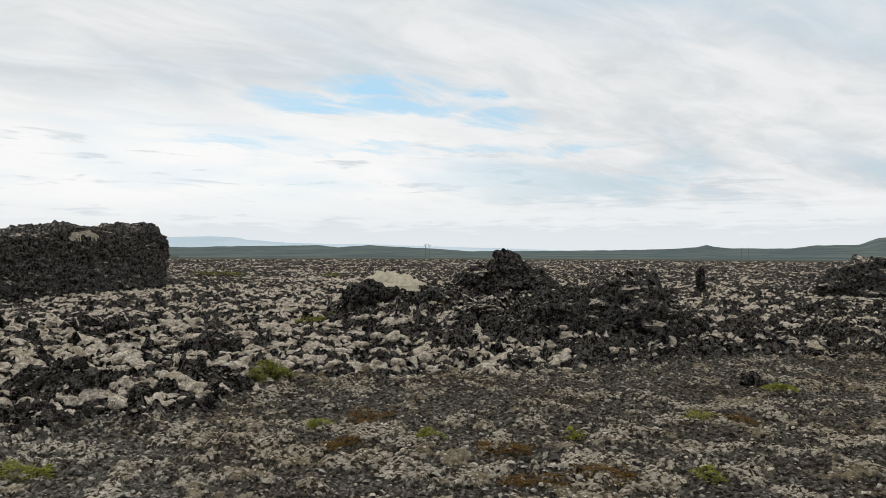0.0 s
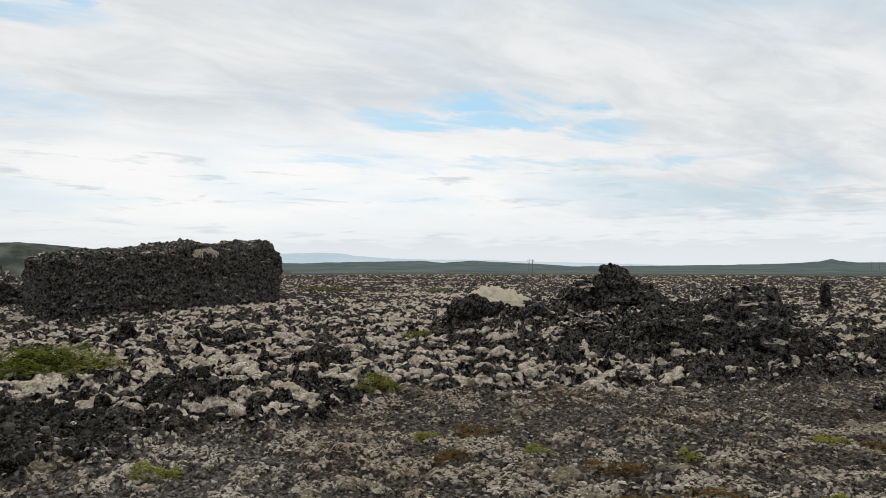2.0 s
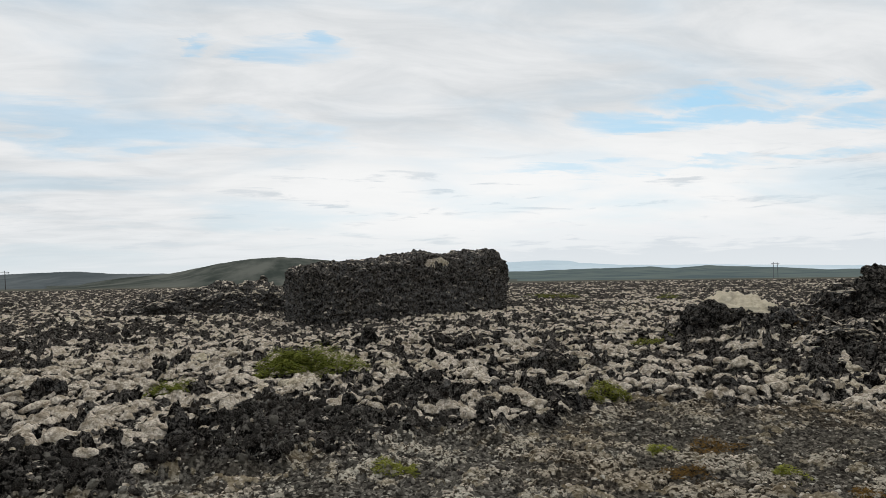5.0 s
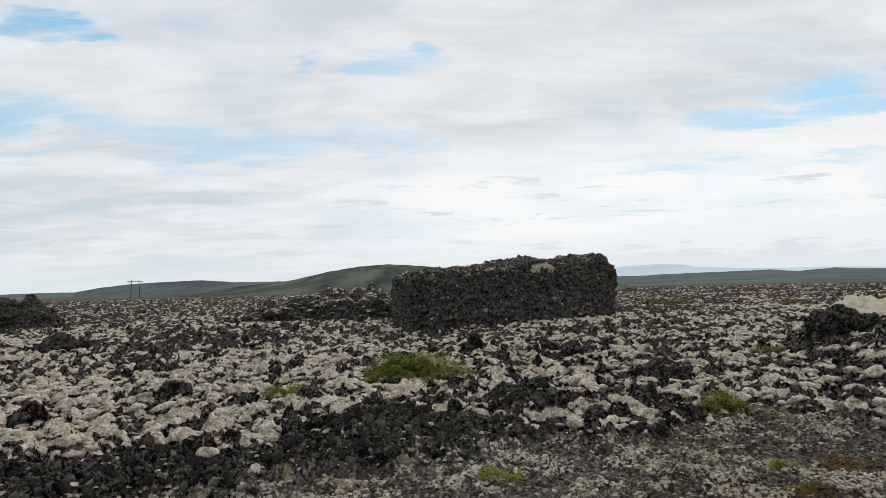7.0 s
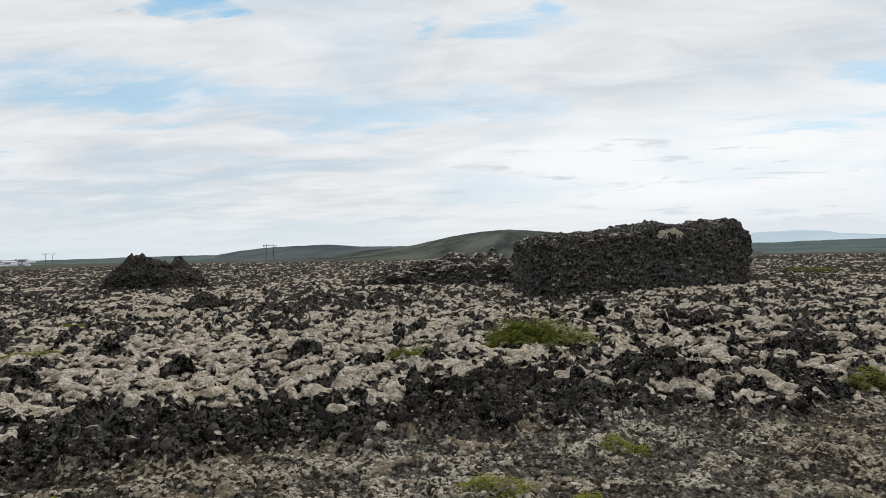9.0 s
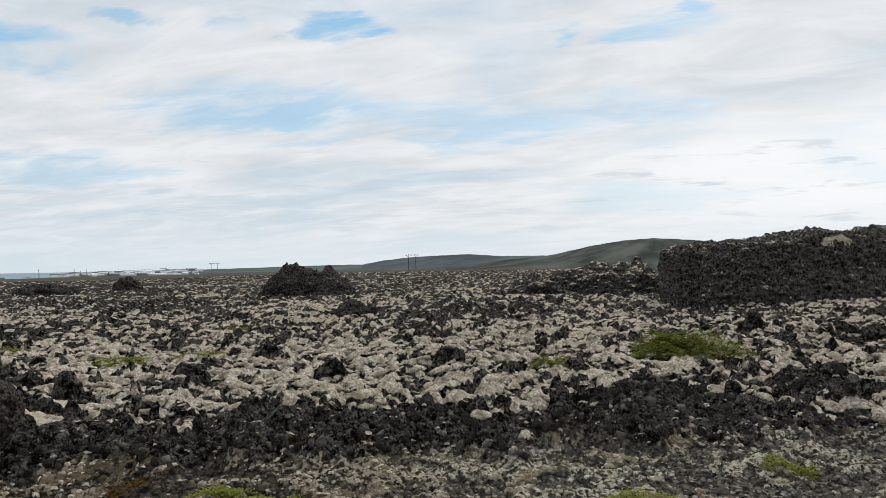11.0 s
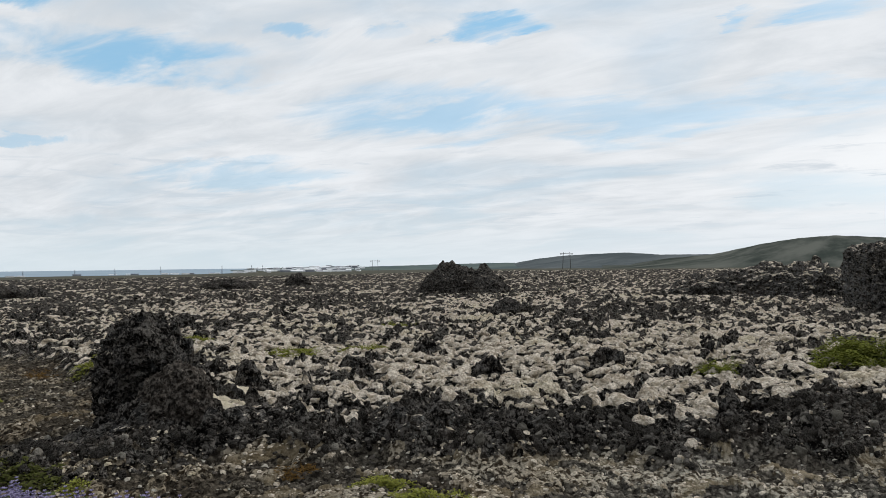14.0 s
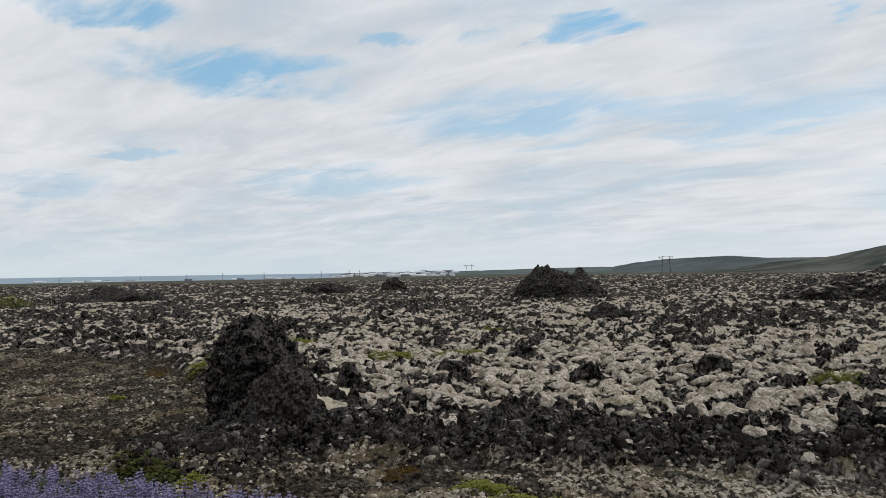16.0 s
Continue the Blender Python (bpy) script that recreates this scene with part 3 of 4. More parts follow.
def ground_sheet():
    fine = np.radians(np.arange(-71, 71.01, 0.14))
    back = np.radians(np.arange(74, 286.1, 4.0))
    azs = np.concatenate([fine, back])
    def span(r0, r1, step):
        return np.exp(np.arange(math.log(r0), math.log(r1), step))

    rs = np.concatenate([[0.001, 0.3, 0.8, 1.5, 2.2, 3.0, 3.8, 4.4], span(5, 6.2, 0.02), span(6.2, 12, 0.0042), span(12, 28, 0.0055), span(28, 60, 0.005), span(60, 110, 0.008), span(110, 320, 0.02), 330 * np.exp(np.arange(0, 2.70, 0.045))])
    A, R = np.meshgrid(azs, rs)
    x, y = -np.sin(A) * R, np.cos(A) * R
    z, verge, bank, bare, clot, calm, grown = terrain(x, y)
    # slope for the moss, which keeps to the upper faces
    az = np.degrees(np.arctan2(-x, y))
    dzr = np.gradient(z, axis=0) / np.gradient(R, axis=0)
    dza = np.gradient(z, axis=1) / np.maximum(np.gradient(A, axis=1) * R, 1e-3)
    slope = np.hypot(dzr, dza)
    # less moss to the left, which also paints in the dimmer light there
    moss = 0.66 - 0.07 * smooth(az, 36, 50) + 1.35 * (grown - 0.60) - 0.22 * smooth(slope, 1.4 + calm, 3.0 + calm) - 0.80 * bare - 0.9 * np.clip(bank / 0.14, 0, 1)
    moss = moss - (0.08 + 0.14 * smooth(R, 22, 60)) * smooth(fbm2(x * 1.3, y * 1.3, 3, 67), -0.15, 0.15) - 0.05 * smooth(R, 30, 70)
    heath = smooth(R + 25 * fbm2(x * 0.02, y * 0.02, 2, 99), 235, 275)
    nr, na = R.shape
    idx = np.arange(nr * na).reshape(nr, na)
    nxt = np.roll(idx, -1, axis=1)
    quads = np.stack([idx[:-1], idx[1:], nxt[1:], nxt[:-1]], -1).reshape(-1, 4)[:, ::-1]
    me = mesh_of("ground", np.stack([x, y, z], -1).reshape(-1, 3), quads, GROUND)
    amount(me, "moss", moss.ravel())
    amount(me, "verge", verge.ravel())
    seen = smooth(R, 5.0, 6.2) * (np.cos(A) > 0.29)
    amount(me, "turf", (0.25 + seen * (smooth(mottle(x, y), -0.06, 0.10) - 0.25)).ravel())
    amount(me, "heath", heath.ravel())
    return tagged(new("ground", me), "grey moss over dark lava rubble behind a gravelly verge", "ground", kind="structure")


ground_sheet()


def ridge(name, profile, r_foot, r_crest, z_foot, material, label, salt, step=0.12, rough=0.10):
    """A range of hills: crest elevations by azimuth, rising from a foot to the crest and falling behind it."""
    pa, pe = zip(*profile)
    azs = np.arange(min(pa), max(pa) + step, step)
    crest = EYE + r_crest * np.tan(np.radians(np.interp(azs, sorted(pa), [e for _, e in sorted(profile)])))
    crest = crest + 0.0006 * r_crest * fbm2(azs * 0.9, azs * 0, 4, salt)
    ss = np.concatenate([np.linspace(0, 1, 40), [1.15, 1.4]])
    S, A = np.meshgrid(ss, np.radians(azs), indexing="ij")
    R = r_foot + (r_crest - r_foot) * S
    x, y = -np.sin(A) * R, np.cos(A) * R
    rise = np.where(S <= 1, S ** 1.25, 1 - (S - 1) * 1.5)
    fold = fbm2(x * 0.006, y * 0.006, 4, salt + 5) * np.clip(S * (1 - S), 0, 1) * 4
    top = np.maximum(crest[None, :] - z_foot, 0.5)
    z = z_foot + top * np.clip(rise + rough * fold, -0.1, 1.02)
    nr, na = S.shape
    idx = np.arange(nr * na).reshape(nr, na)
    quads = np.stack([idx[:-1, :-1], idx[:-1, 1:], idx[1:, 1:], idx[1:, :-1]], -1).reshape(-1, 4)
    return tagged(new(name, mesh_of(name, np.stack([x, y, z], -1).reshape(-1, 3), quads, material)), label, "hill", kind="structure")


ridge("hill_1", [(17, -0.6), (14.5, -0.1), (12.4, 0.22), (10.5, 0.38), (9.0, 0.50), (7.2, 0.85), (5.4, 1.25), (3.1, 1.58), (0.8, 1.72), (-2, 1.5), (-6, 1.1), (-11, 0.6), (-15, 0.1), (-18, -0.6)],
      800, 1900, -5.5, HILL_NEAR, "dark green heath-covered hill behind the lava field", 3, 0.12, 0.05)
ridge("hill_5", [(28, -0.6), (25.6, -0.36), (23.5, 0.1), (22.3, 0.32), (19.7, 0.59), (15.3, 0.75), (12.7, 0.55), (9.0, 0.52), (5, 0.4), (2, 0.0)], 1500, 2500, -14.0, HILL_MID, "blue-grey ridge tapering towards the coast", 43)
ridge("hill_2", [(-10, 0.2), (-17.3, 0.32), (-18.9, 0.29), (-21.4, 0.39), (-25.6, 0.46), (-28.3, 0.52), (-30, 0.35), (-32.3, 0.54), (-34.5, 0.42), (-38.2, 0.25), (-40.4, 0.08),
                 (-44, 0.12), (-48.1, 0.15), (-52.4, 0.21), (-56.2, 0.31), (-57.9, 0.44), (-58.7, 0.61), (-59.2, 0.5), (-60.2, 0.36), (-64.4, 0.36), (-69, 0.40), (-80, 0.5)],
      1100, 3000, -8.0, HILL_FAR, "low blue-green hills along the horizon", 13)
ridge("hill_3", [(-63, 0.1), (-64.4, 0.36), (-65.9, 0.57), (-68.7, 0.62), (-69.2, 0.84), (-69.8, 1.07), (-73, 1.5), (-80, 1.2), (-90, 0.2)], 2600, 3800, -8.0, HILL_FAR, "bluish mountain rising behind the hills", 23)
ridge("hill_4", [(-12, 0.4), (-16, 1.0), (-20, 1.15), (-22, 1.1), (-23, 0.9), (-26, 0.7), (-29, 0.62), (-33, 0.6), (-36, 0.5), (-44, 0.3), (-50, 0.1)], 4000, 4700, -8.0, HILL_HAZE_BLUE, "pale far mountains under the cloud", 33)

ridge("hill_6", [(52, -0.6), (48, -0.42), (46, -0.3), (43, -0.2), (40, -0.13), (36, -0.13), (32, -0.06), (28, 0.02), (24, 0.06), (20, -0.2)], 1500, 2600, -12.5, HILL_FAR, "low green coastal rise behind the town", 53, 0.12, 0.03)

sea_rows = np.array([1200.0, 2000, 3000, 4000, 4950])
SA, SR = np.meshgrid(np.radians(np.arange(20, 111, 1.0)), sea_rows)
sidx = np.arange(SA.size).reshape(SA.shape)
sea = new("water", mesh_of("water", np.stack([-np.sin(SA) * SR, np.cos(SA) * SR, np.full(SA.shape, -11.8)], -1).reshape(-1, 3),
                           np.stack([sidx[:-1, :-1], sidx[1:, :-1], sidx[1:, 1:], sidx[:-1, 1:]], -1).reshape(-1, 4)[:, ::-1], SEA))
tagged(sea, "calm blue-grey sea at the horizon", "sea", kind="structure")


# ---------------------------------------------------------------- rocks
def lump(salt, rings=5, seg=8, cuts=5, amp=0.26, knobs=0.0):
    """One small angular stone, unit size."""
    rng = random.Random(salt)
    p = [(0, 0, 1.0)]
    for i in range(1, rings):
        a = math.pi * i / rings
        for j in range(seg):
            b = 2 * math.pi * (j + 0.5 * (i % 2)) / seg
            p.append((math.sin(a) * math.cos(b), math.sin(a) * math.sin(b), math.cos(a)))
    p.append((0, 0, -1.0))
    p = np.array(p)
    k = 1 + amp * fbm3(p * 1.5 + salt * 5.0, 3, salt, 0.55)
    if knobs:
        k = k + knobs * (0.5 - cells3(p * 1.9 + salt * 3.0, salt)) + 0.12 * fbm3(p * 5.0, 2, salt + 9)
    p = p * k[:, None] * np.array([1, rng.uniform(0.65, 0.95), rng.uniform(0.5, 0.85)])
    for _ in range(cuts):
        nrm = np.array(Vector((rng.gauss(0, 1), rng.gauss(0, 1), rng.gauss(0, 1))).normalized())
        over = p @ nrm - rng.uniform(0.38, 0.75)
        p = p - np.clip(over, 0, None)[:, None] * nrm
    f = []
    ring = lambda i, j: 1 + (i - 1) * seg + j % seg
    for j in range(seg):
        f.append((0, ring(1, j), ring(1, j + 1)))
        for i in range(1, rings - 1):
            f.append((ring(i, j), ring(i + 1, j), ring(i + 1, j + 1)))
            f.append((ring(i, j), ring(i + 1, j + 1), ring(i, j + 1)))
        f.append((ring(rings - 1, j), len(p) - 1, ring(rings - 1, j + 1)))
    return p, np.array(f)


STONES = [lump(k, 5, 8, 9) for k in range(12)]
CLINKERS = [lump(k + 70, 4, 7, 3, 0.25) for k in range(12)]


def pad(salt, rings, seg=9, jag=0.0):
    """A rounded uneven cushion, open below, unit radius."""
    rng = random.Random(salt)
    top = rng.uniform(0.30, 0.48)
    p1, p2, lean = rng.uniform(0, 6.28), rng.uniform(0, 6.28), rng.uniform(-0.2, 0.2)
    p = [(lean, 0, top)]
    for d, h in rings:
        for j in range(seg):
            b = 6.2832 * (j + 0.5 * rng.random()) / seg
            k = d * (1 + 0.2 * math.cos(2 * b + p1) + 0.14 * math.cos(3 * b + p2)) * rng.uniform(1 - jag - 0.06, 1 + jag + 0.06)
            p.append((math.cos(b) * k + lean * (1 - d), math.sin(b) * k * 0.85, top * h * (rng.uniform(1 - jag - 0.12, 1 + jag + 0.12) if h > 0 else 1)))
    f = [(0, 1 + j, 1 + (j + 1) % seg) for j in range(seg)]
    for i in range(len(rings) - 1):
        a = 1 + i * seg
        for j in range(seg):
            n, m = a + j, a + (j + 1) % seg
            f += [(n, n + seg, m + seg), (n, m + seg, m)]
    return np.array(p), np.array(f)


PEBBLES = [pad(k + 40, ((0.6, 0.85), (1.0, -0.3)), 5, 0.3) for k in range(12)]
PADS = [pad(k + 20, ((0.36, 0.93), (0.70, 0.72), (0.95, 0.30), (1.0, -0.15), (0.8, -0.6)), 10) for k in range(16)]
TURF = [pad(k + 60, ((0.68, 0.72), (1.0, -0.5)), 5) for k in range(12)]
KNOBS = [lump(k + 90, 7, 11, 2, 0.3, 0.6) for k in range(14)]
GRAINS = [lump(k + 50, 3, 5) for k in range(8)]


def turned(rng, upright=False):
    tip = 0.35 if upright else 3.15
    return np.array(Euler((rng.uniform(-tip, tip), rng.uniform(-tip, tip), rng.uniform(0, 6.28))).to_matrix())


def joined(name, places, shapes, material, salt, shade=False, upright=False):
    """Stones at (x, y, z, size), joined into one mesh."""
    rng = random.Random(salt)
    vs, fs, n = [], [], 0
    for x, y, z, size in places:
        p, f = shapes[rng.randrange(len(shapes))]
        vs.append((p * size) @ turned(rng, upright).T + np.array((x, y, z)))
        fs.append(f + n)
        n += len(p)
    return new(name, mesh_of(name, np.concatenate(vs), np.concatenate(fs), material, shade))


def bent(v, e):
    return np.sign(v) * np.abs(v) ** e


def rim(e, n, low=0.0):
    """Points evenly along a rounded half section from -1 over 1 to 1: place across and height."""
    a = np.linspace(0, np.pi, 6001)
    c, h = -bent(np.cos(a), e), np.abs(np.sin(a)) ** e
    if low:
        c, h = np.concatenate([[-1.0], c, [1.0]]), np.concatenate([[-low], h, [-low]])
    run = np.concatenate([[0], np.cumsum(np.hypot(np.diff(c), np.diff(h) * 1.6))])
    at = np.linspace(0, run[-1], n)
    return np.interp(at, run, c), np.interp(at, run, h)


def crag(name, azimuth, r, length, depth, turn, tops, label, material=None, square=0.3, ends=0.3, crust=0.22, clinker=400, size=(0.08, 0.28), salt=0, nu=200, nv=80, low=0.0, coat=None, parent=None, grain=1.0, layer=2.3, swell=0.35):
    """A lava mass, cut to a crest line, broken by layers, cracks and knobs, with clinker stuck to it.
    tops: height of the crest above the world's zero by place along the length, -1 to 1."""
    base = spot(azimuth, r)
    zb = lie(base.x, base.y) + low
    s, dep = rim(ends, nu)
    t, up = rim(square, nv, 0.25)
    s, t = np.meshgrid(s, t)
    dep, up = np.meshgrid(dep, up)
    rise = dep ** 0.5
    crest = np.interp(s, [q[0] for q in tops], [q[1] for q in tops]) - zb
    p = np.stack([s * length / 2, t * dep * depth / 2, np.where(up > 0, up * crest * rise, up)], -1).reshape(-1, 3)
    out = np.stack([s ** 7 * 0.8, t * np.abs(t), np.clip(up, 0, 1) ** 3 * 0.5], -1).reshape(-1, 3)
    out /= np.linalg.norm(out, axis=1, keepdims=True) + 1e-6
    q = p / (crust * 4) * grain
    bulge = fbm3(q * 0.6, 3, salt) * 0.6 + np.abs(fbm3(q * np.array([0.9, 0.9, layer]), 3, salt + 11, 0.5)) * 1.3 - 0.6
    knob = 1.3 * (0.55 - cells3(q * np.array([1.5, 1.5, 2.0]), salt + 21)) + 0.6 * (0.55 - cells3(q * 3.7, salt + 23)) + 0.22 * fbm3(q * 9.0, 2, salt + 25)
    big = fbm3(p * (0.9 / max(1.0, length * 0.12)), 2, salt + 61) * min(swell, length * 0.05)
    p = p + out * ((bulge + knob) * crust + big)[:, None]
    p = p + crust * 0.3 * np.stack([fbm3(q * 1.5 + k * 9.0, 2, salt + 40 + k) for k in range(3)], -1) * np.array([1, 1, 0.6])
    idx = np.arange(nu * nv).reshape(nv, nu)
    quads = np.stack([idx[:-1, :-1], idx[:-1, 1:], idx[1:, 1:], idx[1:, :-1]], -1).reshape(-1, 4)
    rng = random.Random(salt + 5)
    places = []
    pick = np.flatnonzero(p[:, 2] > (0.72 * p[:, 2].max() if length > 10 else -0.1))
    while len(places) < clinker * 0.55:
        i = int(pick[rng.randrange(len(pick))])
        z = size[0] * (size[1] / size[0]) ** (rng.random() ** 1.7)
        c = p[i] - out[i] * z * 0.25
        places.append((c[0], c[1], c[2], z))
    if parent is None:
        ob = tagged(new(name), label, "rock")
        ob.matrix_world = pose(base.x, base.y, zb, 0, 0, turn)
        body, crumbs = "body", "clinker"
        local = Matrix.Identity(4)
    else:
        ob, body, crumbs = parent, name, name + "_clinker"
        local = parent.matrix_world.inverted() @ pose(base.x, base.y, zb, 0, 0, turn)
    core = new(body, mesh_of(body, p, quads, material or LAVA, material in (MOSS, MOSS_CREAM)))
    if parent is not None:
        tagged(core, label)
    bits = tagged(joined(crumbs, places, CLINKERS, coat or LAVA, salt + 6), kind="stuff")
    for o in (core, bits):
        o.parent, o.matrix_basis = ob, local
    return ob


bpy.context.view_layer.update()
left_end, right_end = spot(-0.95, 34.6), spot(-15.7, 45.0)
wall_mid = (left_end + right_end) / 2
along = right_end - left_end
crag("lava_wall", math.degrees(math.atan2(-wall_mid.x, wall_mid.y)), wall_mid.length, along.length, 3.4, math.degrees(math.atan2(along.y, along.x)),
     [(-1, 2.7), (-0.93, 2.88), (-0.88, 2.95), (-0.75, 3.02), (-0.55, 3.02), (-0.33, 3.2), (-0.1, 3.52), (0.14, 3.58), (0.38, 3.46), (0.62, 3.42), (0.66, 3.6), (0.76, 3.86), (0.85, 3.84), (0.88, 3.45), (0.98, 3.25), (1, 3.05)],
     "tall dark lava wall with a ragged mossy top", LAVA_WALL, 0.15, 0.08, 0.16, 420, (0.05, 0.15), 3, 430, 130, -0.1, LAVA_WALL, None, 1.3, 2.0, 0.10)
q = left_end + along * 0.545 + Vector((along.y, -along.x, 0)).normalized() * 1.0
crag("moss_mound", math.degrees(math.atan2(-q.x, q.y)), q.length, 2.3, 1.5, math.degrees(math.atan2(along.y, along.x)), [(-1, 3.3), (-0.5, 3.42), (0.1, 3.47), (0.6, 3.42), (1, 3.3)],
     "pale moss cushion on the top of the lava wall", MOSS, 0.8, 0.6, 0.05, 4, (0.03, 0.06), 350, 60, 40, 2.95)
crag("lava_mound", 6.4, 47, 9.6, 6.0, 6, [(-1, 0.5), (-0.8, 1.15), (-0.4, 1.5), (0.0, 1.8), (0.4, 2.0), (0.75, 2.1), (0.9, 1.7), (1, 0.8)],
     "low broad lava mound with moss on its crest", LAVA_CRUST, 0.7, 0.5, 0.26, 900, (0.10, 0.34), 7, 220, 80, 0, LAVA_CRUST)
crag("lava_cone", 27.9, 52, 7.4, 5.0, 28, [(-1, 0.0), (-0.85, 0.8), (-0.66, 1.8), (-0.5, 2.2), (-0.44, 2.5), (-0.36, 2.2), (-0.25, 2.5), (-0.13, 2.05), (0, 1.9), (0.12, 1.9), (0.2, 1.6), (0.3, 1.95), (0.42, 1.95), (0.6, 1.55), (0.8, 0.9), (1, 0)],
     "dark jagged lava cone with twin peaks", LAVA, 0.9, 0.5, 0.16, 900, (0.08, 0.30), 17, 220, 80)
# outcrop: several masses on one swell
crag("lava_outcrop", -46.0, 21.5, 2.6, 2.6, -46, [(-1, 2.35), (-0.92, 2.48), (-0.8, 2.42), (-0.5, 2.2), (-0.2, 1.95), (0.2, 1.6), (0.6, 1.2), (1, 0.7)],
     "dark leaning lava crag with a pointed top", LAVA, 0.6, 0.3, 0.15, 300, (0.06, 0.2), 27, 160, 90)
crag("lava_outcrop", -53.3, 18.6, 2.3, 2.6, -53, [(-1, 1.2), (-0.8, 1.55), (-0.3, 1.85), (0.0, 1.92), (0.5, 1.78), (0.85, 1.5), (1, 0.9)],
     "bulky dark lava dome with cracked flanks", LAVA_CRUST, 0.55, 0.45, 0.20, 380, (0.05, 0.2), 37, 200, 90)
crag("lava_outcrop", -33.2, 20.8, 1.9, 1.8, -33, [(-1, 1.2), (-0.8, 1.35), (0, 1.42), (0.6, 1.3), (1, 1.0)],
     "dark lava block with a hollow flank", LAVA, 0.35, 0.3, 0.2, 260, (0.06, 0.22), 47, 160, 80)
crag("moss_mound", -34.9, 22.0, 2.3, 3.4, -35, [(-1, 1.25), (-0.8, 1.62), (-0.4, 1.74), (0.2, 1.66), (0.7, 1.45), (1, 1.15)],
     "pale beige moss mound on the outcrop", MOSS_CREAM, 1.3, 0.5, 0.08, 20, (0.04, 0.08), 53, 120, 60, 0, None, None, 1.2)
crag("lava_outcrop", -38.2, 20.2, 1.5, 1.7, -38, [(-1, 0.9), (-0.5, 1.3), (0.2, 1.35), (1, 0.8)],
     "broken lava hump with scattered moss", LAVA_CRUST, 0.5, 0.4, 0.2, 260, (0.06, 0.22), 57, 140, 80)
crag("lava_outcrop", -41.4, 22.6, 1.7, 2.2, -41, [(-1, 1.4), (-0.4, 1.85), (0.2, 1.88), (1, 1.4)],
     "dark lava hump beside the crag", LAVA_CRUST, 0.6, 0.4, 0.2, 300, (0.06, 0.22), 61, 140, 80)
crag("lava_outcrop", -41.6, 18.2, 2.4, 1.9, -41, [(-1, 0.6), (-0.4, 1.1), (0.3, 1.15), (1, 0.6)],
     "low lava hump with rusty moss", LAVA_CRUST, 0.7, 0.4, 0.18, 320, (0.05, 0.2), 67, 160, 80, 0, LAVA_MOSSY)
crag("lava_outcrop", -47.8, 18.0, 2.4, 2.2, -47, [(-1, 0.7), (-0.4, 1.35), (0.3, 1.4), (1, 0.9)],
     "cracked dark lava hump", LAVA, 0.6, 0.4, 0.18, 340, (0.05, 0.2), 77, 160, 80, 0, LAVA_CRUST)
crag("lava_stack", -58.4, 38.0, 0.45, 0.6, -58, [(-1, 1.3), (-0.3, 1.65), (0.6, 1.6), (1, 1.3)], "narrow upright lava pillar", LAVA, 0.4, 0.4, 0.12, 60, (0.06, 0.16), 87, 70, 60)
crag("lava_mound", -69.3, 40.0, 4.4, 4.0, -66, [(-1, 0.8), (-0.6, 1.7), (0.0, 2.1), (0.6, 1.9), (1, 1.0)], "rounded dark lava mound", LAVA_CRUST, 0.6, 0.4, 0.26, 500, (0.08, 0.3), 97, 180, 80)
# standing rock by the verge: a craggy back and a rounded shoulder
standing = tagged(new("standing_rock"), "upright dark lava rock beside the verge", "rock")
at = spot(52.3, 10.6)
standing.matrix_world = pose(at.x, at.y, lie(at.x, at.y))
bpy.context.view_layer.update()
crag("upper_crag", 52.3, 10.9, 1.2, 1.0, 52, [(-1, 1.0), (-0.85, 1.3), (-0.6, 1.5), (-0.3, 1.6), (0.1, 1.62), (0.4, 1.55), (0.7, 1.4), (0.9, 1.15), (1, 0.8)], "craggy dark upper rock with upright flutes", LAVA_NEAR, 0.5, 0.35, 0.13, 40, (0.03, 0.08), 107, 200, 120, 0, None, standing, 1.7, 0.35, 0.08)
crag("shoulder", 50.2, 10.1, 1.05, 1.0, 50, [(-1, 0.5), (-0.7, 0.82), (-0.2, 1.0), (0.3, 1.02), (0.7, 0.86), (1, 0.4)], "smooth rounded grey-brown shoulder", LAVA_SMOOTH, 0.6, 0.5, 0.09, 30, (0.02, 0.06), 111, 160, 100, 0, LAVA_SMOOTH, standing, 1.5, 0.7, 0.08)
crag("foot_slab", 54.6, 10.0, 1.9, 1.0, 54, [(-1, 0.05), (-0.6, 0.16), (-0.2, 0.28), (0.15, 0.46), (0.5, 0.66), (0.8, 0.6), (1, 0.4)], "", LAVA_NEAR, 0.8, 0.5, 0.10, 160, (0.02, 0.08), 117, 160, 90, 0, STONE, standing, 1.4, 0.6)
for azm, rr, ll, ztop in ((48.7, 11.2, 1.0, 0.52), (49.7, 12.2, 0.8, 0.66), (46.8, 10.8, 0.8, 0.42), (45.6, 11.6, 0.9, 0.46)):
    crag("moss_mound", azm, rr, ll, ll * 0.9, azm, [(-1, ztop - 0.2), (-0.4, ztop), (0.3, ztop - 0.04), (1, ztop - 0.22)], "pale rounded moss hummock by the standing rock", MOSS_CREAM, 0.8, 0.6, 0.05, 3, (0.03, 0.05), int(azm * 9), 80, 60)
